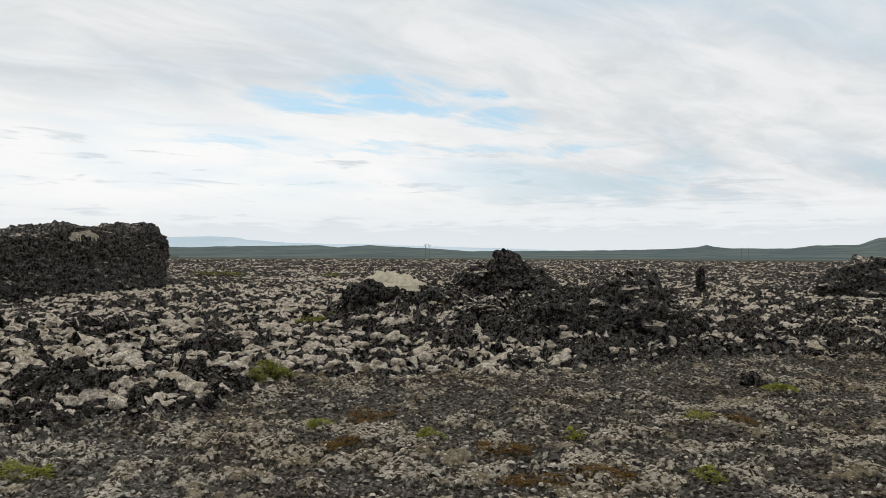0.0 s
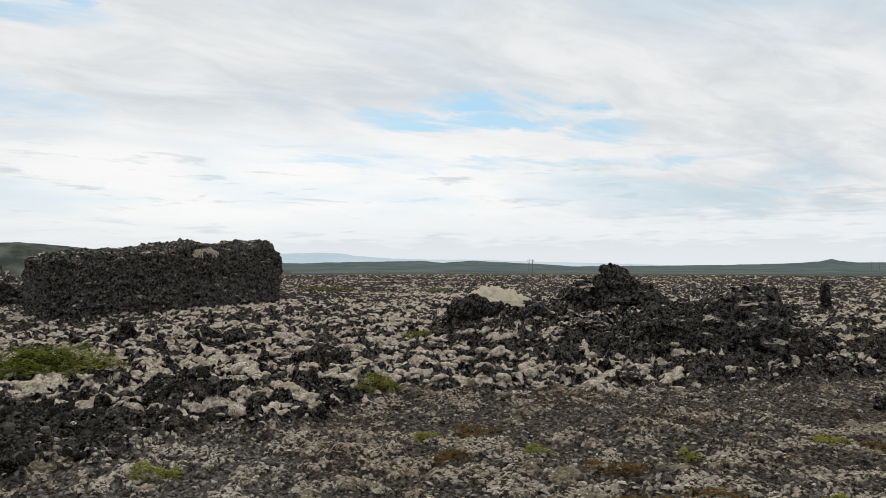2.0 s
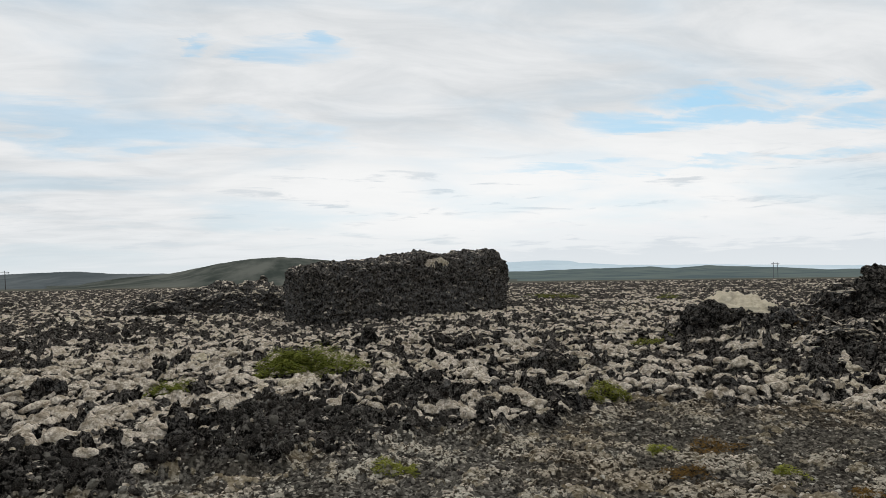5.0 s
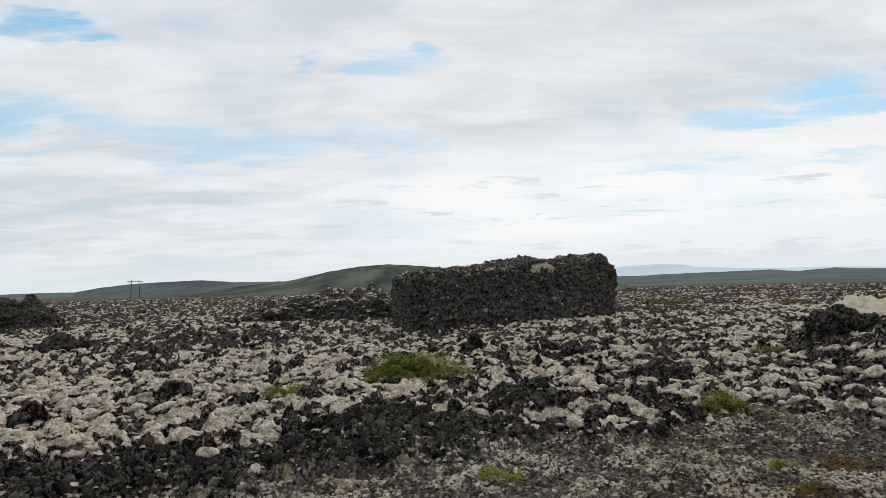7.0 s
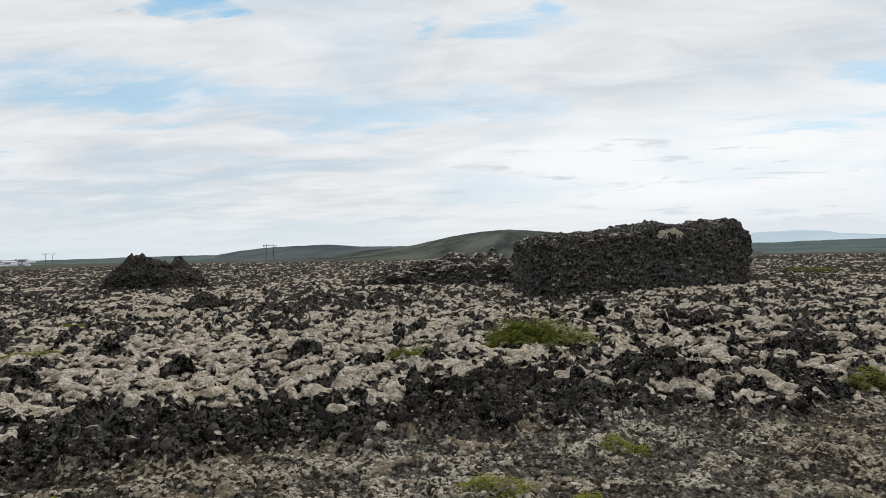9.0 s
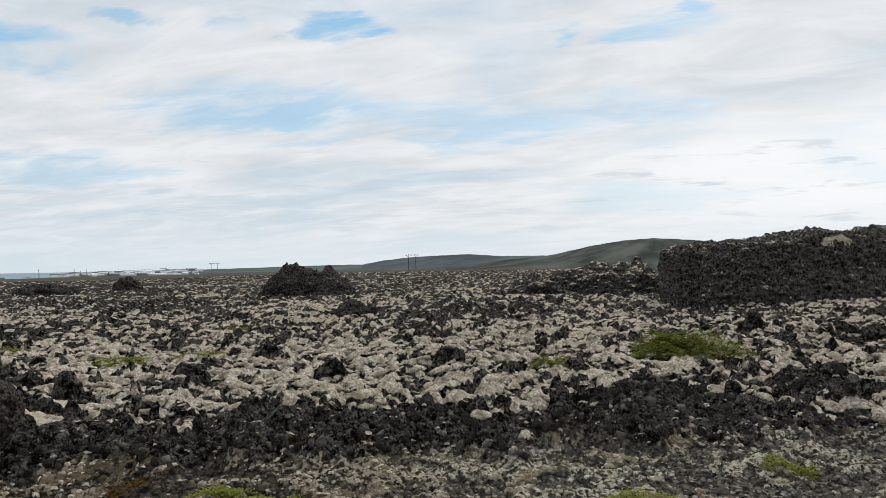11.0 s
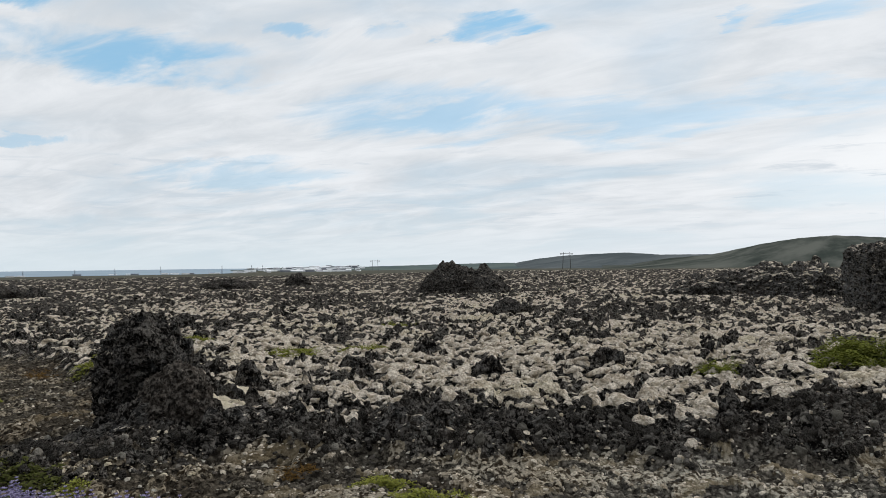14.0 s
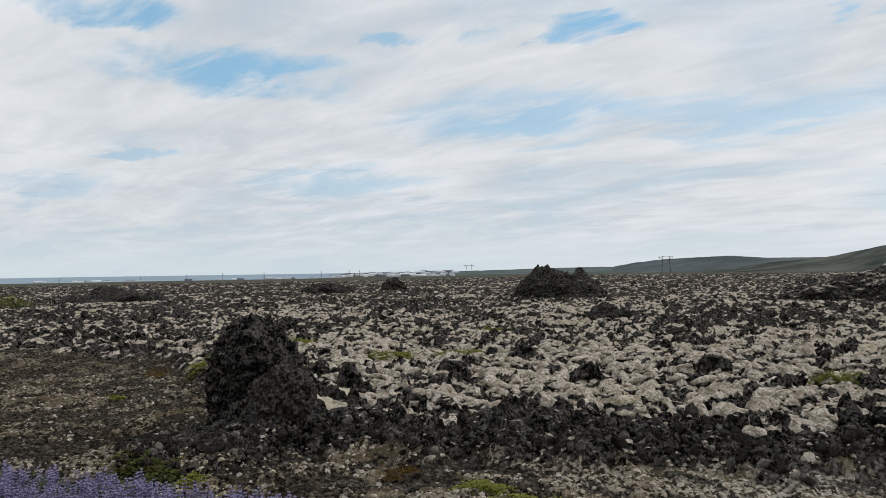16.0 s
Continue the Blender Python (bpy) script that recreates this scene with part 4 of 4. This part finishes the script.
for azm, rr, ll, ztop in ((36.9, 14.2, 0.55, 0.55), (44.9, 12.6, 0.5, 0.72), (43.7, 11.8, 0.35, 0.5), (26.0, 12.8, 0.7, 0.62), (24.2, 29.0, 1.7, 0.75), (33.2, 30.0, 1.3, 0.45), (-6.2, 21.5, 0.55, 0.85), (-20.6, 15.2, 1.0, 0.68),
                          (41.2, 70.0, 2.2, 1.5), (46.5, 66.0, 4.0, 1.2), (62.0, 60.0, 6.0, 0.9), (49.5, 24.0, 0.8, 0.7), (-62.3, 13.9, 0.42, 0.2), (31.0, 17.0, 0.7, 0.5), (17.0, 15.0, 0.6, 0.55), (-14.0, 20.0, 0.8, 0.6)):
    crag("lava_block", azm, rr, ll, ll * 0.8, azm + 10, [(-1, ztop * 0.6), (-0.4, ztop), (0.3, ztop * 0.95), (1, ztop * 0.5)], "rough dark lava block among the moss", LAVA, 0.5, 0.4, ll * 0.10, 40, (ll * 0.05, ll * 0.16), int(azm * 7) + 700, 56, 36)


# rough masses that crown the rubble bank
rng = random.Random(43)
for k in range(19):
    azm = 3.0 + 2.45 * k + rng.uniform(-0.8, 0.8)
    rr = float(np.interp(azm, FOOT_AZ, FOOT_R) + np.interp(azm, BERM_AZ, BERM_W)) * rng.uniform(0.97, 1.02)
    q = spot(azm, rr)
    ll, zt = rng.uniform(0.35, 0.85), lie(q.x, q.y) + rng.uniform(0.10, 0.30)
    crag("lava_block", azm, rr, ll, ll * 0.7, azm + rng.uniform(-25, 25), [(-1, zt - 0.12), (-0.4, zt), (0.3, zt - 0.03), (1, zt - 0.15)], "rough dark lava block crowning the rubble bank", LAVA_NEAR, 0.5, 0.4, 0.08, 40, (0.02, 0.07), 900 + k, 56, 34)


# places kept clear of humps and chunks: azimuth, distance, radius
CLEAR = [(-2.3, 16.0, 1.35), (-24.9, 12.8, 0.5), (8.9, 13.6, 0.6), (-34.9, 22.4, 1.2), (-28.5, 20.5, 0.6), (41.5, 17.0, 0.8), (33.0, 24.0, 0.8), (36.0, 17.5, 0.7), (49.0, 20.5, 0.6), (56.0, 16.6, 0.6)]


def scatter(count, a0, a1, r0, r1, size0, size1, salt, keep, bias=1.0):
    """Places drawn evenly over azimuth and, by a power, over distance; keep() filters by the lie of the land."""
    rng = np.random.default_rng(salt)
    a = np.radians(rng.uniform(a0, a1, count))
    r = r0 + (r1 - r0) * rng.uniform(0, 1, count) ** bias
    x, y = -np.sin(a) * r, np.cos(a) * r
    z, verge, bank, bare, clot, calm, grown = terrain(x, y)
    size = size0 * (size1 / size0) ** (rng.uniform(0, 1, count) ** 1.9)
    ok = keep(verge, bank, clot, calm, rng.uniform(0, 1, count))
    for ca, cr, cw in CLEAR:
        p = spot(ca, cr)
        ok &= np.hypot(x - p.x, y - p.y) > cw
    return [(float(x[i]), float(y[i]), float(z[i]), float(size[i])) for i in np.nonzero(ok)[0]]


# rubble bank: single stones along its nearest stretch, the rest joined
bank_places = scatter(36000, -30, 62, 7.2, 14.5, 0.016, 0.10, 5, lambda v, b, c, k, u: b > 0.025 + 0.09 * u)
rubble = tagged(new("rubble_bank"), "bank of dark broken lava stones along the verge", "rubble")
singles = sorted((p for p in bank_places if p[3] > 0.05), key=lambda p: -p[3])[:290]
chosen = set(singles)
stone_meshes = [mesh_of("stone", p, f, STONE, False) for p, f in STONES]
rng = random.Random(77)
for x, y, z, size in singles:
    ob = new("stone", rng.choice(stone_meshes))
    ob.parent = rubble
    ob.matrix_basis = pose(x, y, z + size * 0.25, rng.uniform(0, 360), rng.uniform(0, 360), rng.uniform(0, 360)) @ Matrix.Scale(size, 4)
rest = joined("crushed_stone", [(x, y, z + s * 0.25, s) for x, y, z, s in bank_places if (x, y, z, s) not in chosen], CLINKERS, STONE, 6)
rest.parent = rubble
tagged(rest, "small dark lava stones", kind="stuff")
# moss lumps in the bank and bare chunks of the lava field
near_pads = scatter(4600, -71, 71, 9.2, 22, 0.07, 0.24, 37, lambda v, b, c, k, u: (v < 0.2) & (b < 0.008) & (c < 0.0), 0.8)
tagged(joined("moss_cushions", [(x, y, z - s * 0.14, s) for x, y, z, s in near_pads], PADS, MOSS, 39, True, True), "soft pale grey moss cushions between dark rocks", "moss", kind="stuff")
crumbs = scatter(6000, -30, 58, 8, 13, 0.02, 0.065, 41, lambda v, b, c, k, u: (b > 0.04) & (u < 0.35))
tagged(joined("moss_cushions", [(x, y, z + s * 0.15, s) for x, y, z, s in crumbs], TURF, MOSS, 42, True, True), "small pale moss lumps in the rubble bank", "moss", kind="stuff")
chunks = scatter(24000, -72, 72, 9.5, 130, 0.05, 0.24, 15, lambda v, b, c, k, u: (v < 0.3) & (c > 0.10 + 0.34 * (u - 0.6)), 1.25)
close = [(x, y, z + s * 0.1, s) for x, y, z, s in chunks if math.hypot(x, y) < 24]
wide = [(x, y, z + s * 0.2, s) for x, y, z, s in chunks if math.hypot(x, y) >= 24]
tagged(joined("lava_chunks", close, KNOBS, LAVA_CHUNK, 16), "dark lava chunks breaking through grey moss", "rocks", kind="stuff")
tagged(joined("lava_chunks", wide, CLINKERS, LAVA_CHUNK, 17), "distant dark lava chunks on the mossy plain", "rocks", kind="stuff")


def sorted_out(places, low, high, most):
    q = np.array(places)
    f = mottle(q[:, 0], q[:, 1])
    return [p for p, v in zip(places, f) if low < v < high][:most]


grit = sorted_out(scatter(40000, -73, 73, 5.8, 18, 0.014, 0.055, 25, lambda v, b, c, k, u: v > 0.3, 1.2), -9, 0.08, 9000)
tagged(joined("gravel", [(x, y, z, s) for x, y, z, s in grit], PEBBLES, GRAVEL, 26, False, True), "loose grey-brown gravel on the verge", "gravel", kind="stuff")
tufted = sorted_out(scatter(40000, -73, 73, 5.8, 18, 0.014, 0.050, 27, lambda v, b, c, k, u: v > 0.25, 1.2), -0.03, 9, 7000)
tagged(joined("low_moss", [(x, y, z - s * 0.1, s) for x, y, z, s in tufted], TURF, MOSS, 28, True, True), "small grey moss lumps in the gravel", "moss", kind="stuff")


# ---------------------------------------------------------------- plants
def leaves(points, size, rng, flat=0.5):
    """A bmesh of many small folded leaves at the given points."""
    bm = bmesh.new()
    for p in points:
        s = size * rng.uniform(0.6, 1.3)
        a, t = rng.uniform(0, 6.283), rng.uniform(-0.2, 1.0) * flat
        u = Vector((math.cos(a), math.sin(a), t)).normalized()
        v = Vector((-math.sin(a), math.cos(a), rng.uniform(-0.4, 0.4)))
        c = Vector(p)
        q = [bm.verts.new(c), bm.verts.new(c + u * s * 0.5 + v * s * 0.28), bm.verts.new(c + u * s), bm.verts.new(c + u * s * 0.5 - v * s * 0.28)]
        bm.faces.new((q[0], q[1], q[2]))
        bm.faces.new((q[0], q[2], q[3]))
    return bm


def rod(bm, a, b, ra, rb, seg=5):
    """A tapered stick from a to b added to bm."""
    a, b = Vector(a), Vector(b)
    turn = (b - a).to_track_quat("Z", "Y").to_matrix()
    rings = []
    for c, r in ((a, ra), (b, rb)):
        rings.append([bm.verts.new(c + turn @ Vector((math.cos(6.283 * k / seg) * r, math.sin(6.283 * k / seg) * r, 0))) for k in range(seg)])
    for k in range(seg):
        bm.faces.new((rings[0][k], rings[0][(k + 1) % seg], rings[1][(k + 1) % seg], rings[1][k]))
    bm.faces.new(rings[0][::-1])
    bm.faces.new(rings[1])


def shrub(name, azimuth, r, width, depth, height, count, leaf, size, label, category, salt, lift=0.0, twigs=10):
    rng = random.Random(salt)
    base = spot(azimuth, r)
    zb = lie(base.x, base.y)
    ob = tagged(new(name), label, category)
    ob.matrix_world = pose(base.x, base.y, zb, 0, 0, azimuth)
    ca, sa = math.cos(radians(azimuth)), math.sin(radians(azimuth))
    mounds = [(rng.uniform(-0.75, 0.75), rng.uniform(-0.75, 0.75), rng.uniform(0.5, 1.0), rng.uniform(0.22, 0.45)) for _ in range(9)] + [(0, 0, 1, 0.6)]
    pts = []
    while len(pts) < count:
        mx, my, mh, mr = rng.choice(mounds)
        a, d = rng.uniform(0, 6.283), math.sqrt(rng.random()) * mr * 1.3
        x, y = mx + math.cos(a) * d, my + math.sin(a) * d
        e = math.hypot(x, y)
        if e > 1.1 + 0.15 * math.sin(5 * math.atan2(y, x) + salt):
            continue
        dome = max(0.0, 1 - (d / mr / 1.35) ** 2) * mh * max(0.15, 1 - 0.6 * e * e)
        pts.append((x * width / 2, y * depth / 2, height * dome * rng.uniform(0.55, 1.02)))
    # the growth follows the ground under it
    q = np.array(pts)
    under = terrain(base.x + q[:, 0] * ca - q[:, 1] * sa, base.y + q[:, 0] * sa + q[:, 1] * ca)[0] - zb
    if lift:
        under = np.maximum(under, lift * 0.8)
    pts = [(x, y, z + float(u)) for (x, y, z), u in zip(pts, under)]
    bm = bmesh.new()
    for _ in range(twigs):
        i = rng.randrange(len(pts))
        x, y, z = pts[i]
        rod(bm, (x * 0.8, y * 0.8, float(under[i]) - 0.12), (x, y, z), 0.010, 0.004, 4)
    tagged(part("branches", bm, TWIG, ob), kind="stuff")
    part("foliage", leaves(pts, size, rng), leaf, ob)
    return ob


G1, G2, G3 = "shrubs on the lava", "green tufts on the verge", "brown mats on the verge"
tagged(shrub("willow_shrub", -2.2, 16.0, 2.75, 2.6, 0.62, 15000, SHRUB_LEAF, 0.06, "spreading green dwarf willow among mossy rocks", "shrub", 1, 0.18, 40), group=G1)
tagged(shrub("willow_shrub", -24.9, 12.8, 0.85, 0.8, 0.26, 2200, TUFT_LEAF, 0.045, "small bright green willow at the field's edge", "shrub", 2, 0.1), group=G1)
tagged(shrub("willow_shrub", 8.9, 13.6, 1.1, 0.9, 0.22, 1800, SHRUB_LEAF, 0.05, "thin olive willow in pale moss", "shrub", 3, 0.15), group=G1)
tagged(shrub("willow_shrub", -21.0, 66.0, 4.8, 3.0, 0.5, 1500, SHRUB_LEAF, 0.16, "distant olive scrub on the lava plain", "shrub", 4, 0.25), group=G1)
tagged(shrub("willow_shrub", -29.5, 60.0, 2.2, 2.0, 0.5, 800, SHRUB_LEAF, 0.14, "distant olive scrub on the lava plain", "shrub", 5, 0.25), group=G1)
tagged(shrub("willow_shrub", 69.5, 52.0, 5.0, 4.0, 1.1, 2500, SHRUB_LEAF, 0.14, "dense green scrub at the field's edge", "shrub", 6, 0.1), group=G1)
tagged(shrub("willow_shrub", -28.5, 20.5, 1.3, 1.0, 0.22, 1200, TUFT_LEAF, 0.05, "yellow-green growth beside the outcrop", "shrub", 7, 0.2), group=G1)
G4 = "leafy plants by the lupins"
for k, (ta, tr, tw, th) in enumerate(((61.5, 9.0, 0.8, 0.14), (59.0, 8.6, 0.5, 0.12))):
    tagged(shrub("leafy_plant", ta, tr, tw, 0.7, th, int(1700 * tw), LEAFY, 0.045, "low dull-green leafy plant behind the lupins", "plant", 90 + k, 0.0, 8), group=G4)
for k, (ta, tr, tw, td, th) in enumerate(((-38.0, 8.9, 0.42, 0.4, 0.12), (-49.4, 9.2, 0.35, 0.5, 0.08), (-58.6, 10.6, 0.5, 0.6, 0.10), (-64.0, 12.6, 0.55, 0.6, 0.10), (-59.7, 7.8, 0.4, 0.45, 0.08),
                                          (-7.9, 8.4, 0.55, 0.6, 0.08), (1.6, 6.85, 0.75, 0.6, 0.16), (-9.0, 8.4, 0.4, 0.5, 0.06), (31.0, 6.9, 0.95, 0.6, 0.16), (35.0, 7.4, 0.7, 0.5, 0.10), (57.0, 8.2, 0.35, 0.4, 0.10),
                                          (-29.0, 9.6, 0.4, 0.5, 0.06), (-5.5, 6.7, 0.25, 0.3, 0.08), (62.0, 14.5, 0.4, 0.5, 0.06), (56.0, 16.6, 0.9, 1.4, 0.07), (41.5, 17.0, 1.3, 1.6, 0.10), (33.0, 24.0, 1.6, 1.2, 0.12), (36.0, 17.5, 1.2, 1.4, 0.08), (49.0, 20.5, 1.0, 1.4, 0.08))):
    tagged(shrub("green_tuft", ta, tr, tw, td, th, int(1500 * tw) + 250, TUFT_LEAF, 0.03 if tr < 12 else 0.05, "low yellow-green tuft in the gravel" if tr < 12 else "yellow-green moss patch on the lava", "plant", 20 + k, 0.0 if tr < 12 or ta > 54 else 0.22, 5), group=G2)
for k, (ta, tr, tw, td) in enumerate(((-33.2, 10.0, 0.85, 1.2), (-45.0, 8.3, 0.5, 0.6), (-46.5, 7.2, 0.7, 0.5), (-61.8, 10.6, 0.6, 0.5), (-43.0, 8.3, 0.45, 0.6), (-31.0, 8.5, 0.7, 0.6), (-52.0, 7.5, 0.8, 0.5), (41.4, 8.1, 0.5, 0.4), (-38.5, 19.4, 0.9, 1.0), (59.0, 17.5, 1.0, 1.6))):
    tagged(shrub("brown_mat", ta, tr, tw, td, 0.05, int(1600 * tw), BROWN_MAT, 0.03, "flat rust-brown heather mat on the ground", "plant", 60 + k, 0.01, 4), group=G3)


def lupin(salt):
    """A lupin: palmate leaves round several upright flower spikes."""
    rng = random.Random(salt)
    ob = tagged(new("lupin"), "blue-violet flowering lupin beside the road", "flower", "lupins in the roadside patch")
    spikes = []
    for _ in range(6):
        a, d = rng.uniform(0, 6.283), rng.uniform(0.03, 0.18)
        spikes.append((math.cos(a) * d, math.sin(a) * d, rng.uniform(0.24, 0.33)))
    pts = [(rng.gauss(0, 0.11), rng.gauss(0, 0.11), rng.uniform(0.05, 0.34)) for _ in range(120)]
    part("leaves", leaves(pts, 0.075, rng, 0.3), LUPIN_LEAF, ob)
    for x, y, h in spikes:
        bm = bmesh.new()
        rod(bm, (x * 0.3, y * 0.3, -0.03), (x, y, h), 0.005, 0.003, 4)
        stem = part("stem", bm, LUPIN_LEAF, ob)
        bm = bmesh.new()
        tall = rng.uniform(0.12, 0.17)
        for ring in range(6):
            s = ring / 5
            rr = 0.026 * (1 - 0.7 * s)
            for k in range(4):
                b = 6.283 * (k + 0.5 * (ring % 2)) / 4
                c = Vector((x + math.cos(b) * rr, y + math.sin(b) * rr, h + s * tall))
                u, v = Vector((math.cos(b), math.sin(b), 0.5)) * 0.015 * (1.2 - s * 0.7), Vector((-math.sin(b), math.cos(b), 0)) * 0.012
                q = [bm.verts.new(o) for o in (c + u, c - u * 0.6, c + v, c - v, c + Vector((0, 0, 0.009)), c - Vector((0, 0, 0.005)))]
                for i, j, l in ((0, 2, 4), (2, 1, 4), (1, 3, 4), (3, 0, 4), (2, 0, 5), (1, 2, 5), (3, 1, 5), (0, 3, 5)):
                    bm.faces.new((q[i], q[j], q[l]))
        part("flower_spike", bm, LUPIN_BLOOM, stem, "blue-violet flower spike")
    return ob


lupins = [lupin(k) for k in range(4)]
rng = random.Random(9)
beds = []
while len(beds) < 300:
    a = rng.uniform(44, 76)
    r0, r1 = 5.0, np.interp(a, [44, 46, 52, 58, 63.5, 69, 76], [5.5, 5.8, 6.3, 6.8, 7.6, 8.4, 8.9])
    r = rng.uniform(max(r0, r1 - 1.4), r1)
    beds.append((a, r))
for k, (a, r) in enumerate(beds):
    p = spot(a, r)
    m = pose(p.x, p.y, lie(p.x, p.y), 0, 0, rng.uniform(0, 360)) @ Matrix.Scale(rng.uniform(0.85, 1.1), 4)
    if k < 4:
        lupins[k].matrix_basis = m
    else:
        ob = copy_thing(lupins[k % 4], m)


# ---------------------------------------------------------------- far things
def pylon(azimuth, r, height, gap, turn, material, label):
    """A two-legged line pylon with a crossarm, braces and insulators."""
    base = spot(azimuth, r)
    ob = tagged(new("pylon"), label, "pylon", "power line pylons")
    ob.matrix_world = pose(base.x, base.y, lie(base.x, base.y), 0, 0, azimuth + turn)
    for side in (-1, 1):
        bm = bmesh.new()
        rod(bm, (side * gap * 0.58, 0, -2.0), (side * gap * 0.44, 0, height), 0.42, 0.30, 6)
        part("leg", bm, material, ob)
    bm = bmesh.new()
    rod(bm, (-gap * 0.95, 0, height * 0.93), (gap * 0.95, 0, height * 0.93), 0.30, 0.30, 6)
    arm = part("crossarm", bm, material, ob)
    for side in (-1, 1):
        bm = bmesh.new()
        rod(bm, (side * gap * 0.92, 0, height * 0.93), (side * gap * 0.48, 0, height * 0.80), 0.15, 0.15, 5)
        part("brace", bm, material, arm)
        bm = bmesh.new()
        rod(bm, (side * gap * 0.85, 0, height * 0.93), (side * gap * 0.85, 0, height * 0.85), 0.16, 0.16, 5)
        part("insulator", bm, material, arm)
    return ob


pylon(-37.1, 1005, 20, 7.5, 50, STEEL, "grey twin-leg power pylon seen nearly end on")
pylon(19.8, 860, 20, 8.4, 0, WOOD, "dark twin-leg power pylon below the hill")
pylon(35.1, 1230, 19, 9.4, 0, STEEL, "grey twin-leg power pylon before the town")
pylon(-61.35, 1290, 20, 11, 0, STEEL, "grey twin-leg power pylon before the hills")


def mast(azimuth, r, height, label):
    """A slim lattice mast: four legs drawn together, with bracing rings and a tip."""
    base = spot(azimuth, r)
    ob = tagged(new("mast"), label, "mast", "masts near the coast")
    ob.matrix_world = pose(base.x, base.y, lie(base.x, base.y), 0, 0, azimuth)
    for sx in (-1, 1):
        for sy in (-1, 1):
            bm = bmesh.new()
            rod(bm, (sx * 0.9, sy * 0.9, -1), (sx * 0.35, sy * 0.35, height * 0.92), 0.25, 0.18, 5)
            part("leg", bm, STEEL, ob)
    for k in range(4):
        z = height * (0.2 + 0.2 * k)
        s = 0.9 - 0.55 * z / height
        bm = bmesh.new()
        for c in range(4):
            p, q = [(-s, -s), (s, -s), (s, s), (-s, s)][c], [(s, -s), (s, s), (-s, s), (-s, -s)][c]
            rod(bm, (*p, z), (*q, z), 0.12, 0.12, 4)
        part("bracing", bm, STEEL, ob)
    bm = bmesh.new()
    rod(bm, (0, 0, height * 0.85), (0, 0, height), 0.2, 0.1, 5)
    part("tip", bm, STEEL, ob)


for ma, mh in ((54.4, 14), (51.3, 16), (46.9, 16.5), (44.7, 16), (43.9, 15.5), (44.3, 11), (57.0, 12), (60.2, 11), (65.5, 9)):
    mast(ma, 1480, mh, "thin grey lattice mast near the shore")


def hall(azimuth, r, width, depth, height, rng, z):
    base = spot(azimuth, r)
    tone, wall, roof = rng.choice([("white", WHITE_WALL, ROOF_GREY), ("white", WHITE_WALL, ROOF_DARK), ("grey", ROOF_GREY, WHITE_WALL), ("dark", ROOF_DARK, ROOF_DARK), ("white", WHITE_WALL, WHITE_WALL)])
    ob = tagged(new("building"), "low " + tone + " building of the far town", "building", "buildings of the far town")
    ob.matrix_world = pose(base.x, base.y, z, 0, 0, azimuth + rng.uniform(-12, 12))
    bm = bmesh.new()
    bmesh.ops.create_cube(bm, size=1, matrix=Matrix.Translation((0, 0, height / 2 - 0.5)) @ Matrix.Diagonal((width, depth, height + 1, 1)))
    part("wall", bm, wall, ob)
    bm = bmesh.new()
    h = [bm.verts.new(v) for v in ((-width * 0.52, -depth * 0.53, height), (width * 0.52, -depth * 0.53, height), (width * 0.52, depth * 0.53, height), (-width * 0.52, depth * 0.53, height),
                                   (-width * 0.52, 0, height * 1.3), (width * 0.52, 0, height * 1.3))]
    for f in ((0, 1, 5, 4), (2, 3, 4, 5), (0, 4, 3), (1, 2, 5), (3, 2, 1, 0)):
        bm.faces.new([h[i] for i in f])
    part("roof", bm, roof, ob)


rng = random.Random(31)
TOWN_AZ, TOWN_EL = [48, 46, 43, 40, 36, 32, 28], [-0.42, -0.3, -0.2, -0.13, -0.13, -0.06, 0.02]
clusters = [(37.4, 0.6), (38.6, 0.5), (39.5, 0.7), (40.6, 0.6), (41.6, 0.5), (43.2, 0.6), (44.6, 0.7)]
for k in range(130):
    if k < 105:
        # on the slope of the coastal rise
        mid, wide = rng.choice(clusters)
        a, share = rng.gauss(mid, wide), rng.random() ** 1.4 * 0.95
        if a > 45.5:
            share *= 0.2
        crest = EYE + 2600 * math.tan(math.radians(np.interp(-a, [-v for v in TOWN_AZ], TOWN_EL)))
        hall(a, 1500 + 1100 * share, rng.uniform(7, 34), rng.uniform(6, 14), rng.uniform(2.6, 6.0), rng, -12.5 + (crest + 12.5) * share ** 1.25)
    else:
        a, r = rng.uniform(45, 67), rng.uniform(1440, 1520)
        q = spot(a, r)
        hall(a, r, rng.uniform(5, 16), rng.uniform(5, 9), rng.uniform(1.6, 2.8), rng, lie(q.x, q.y))
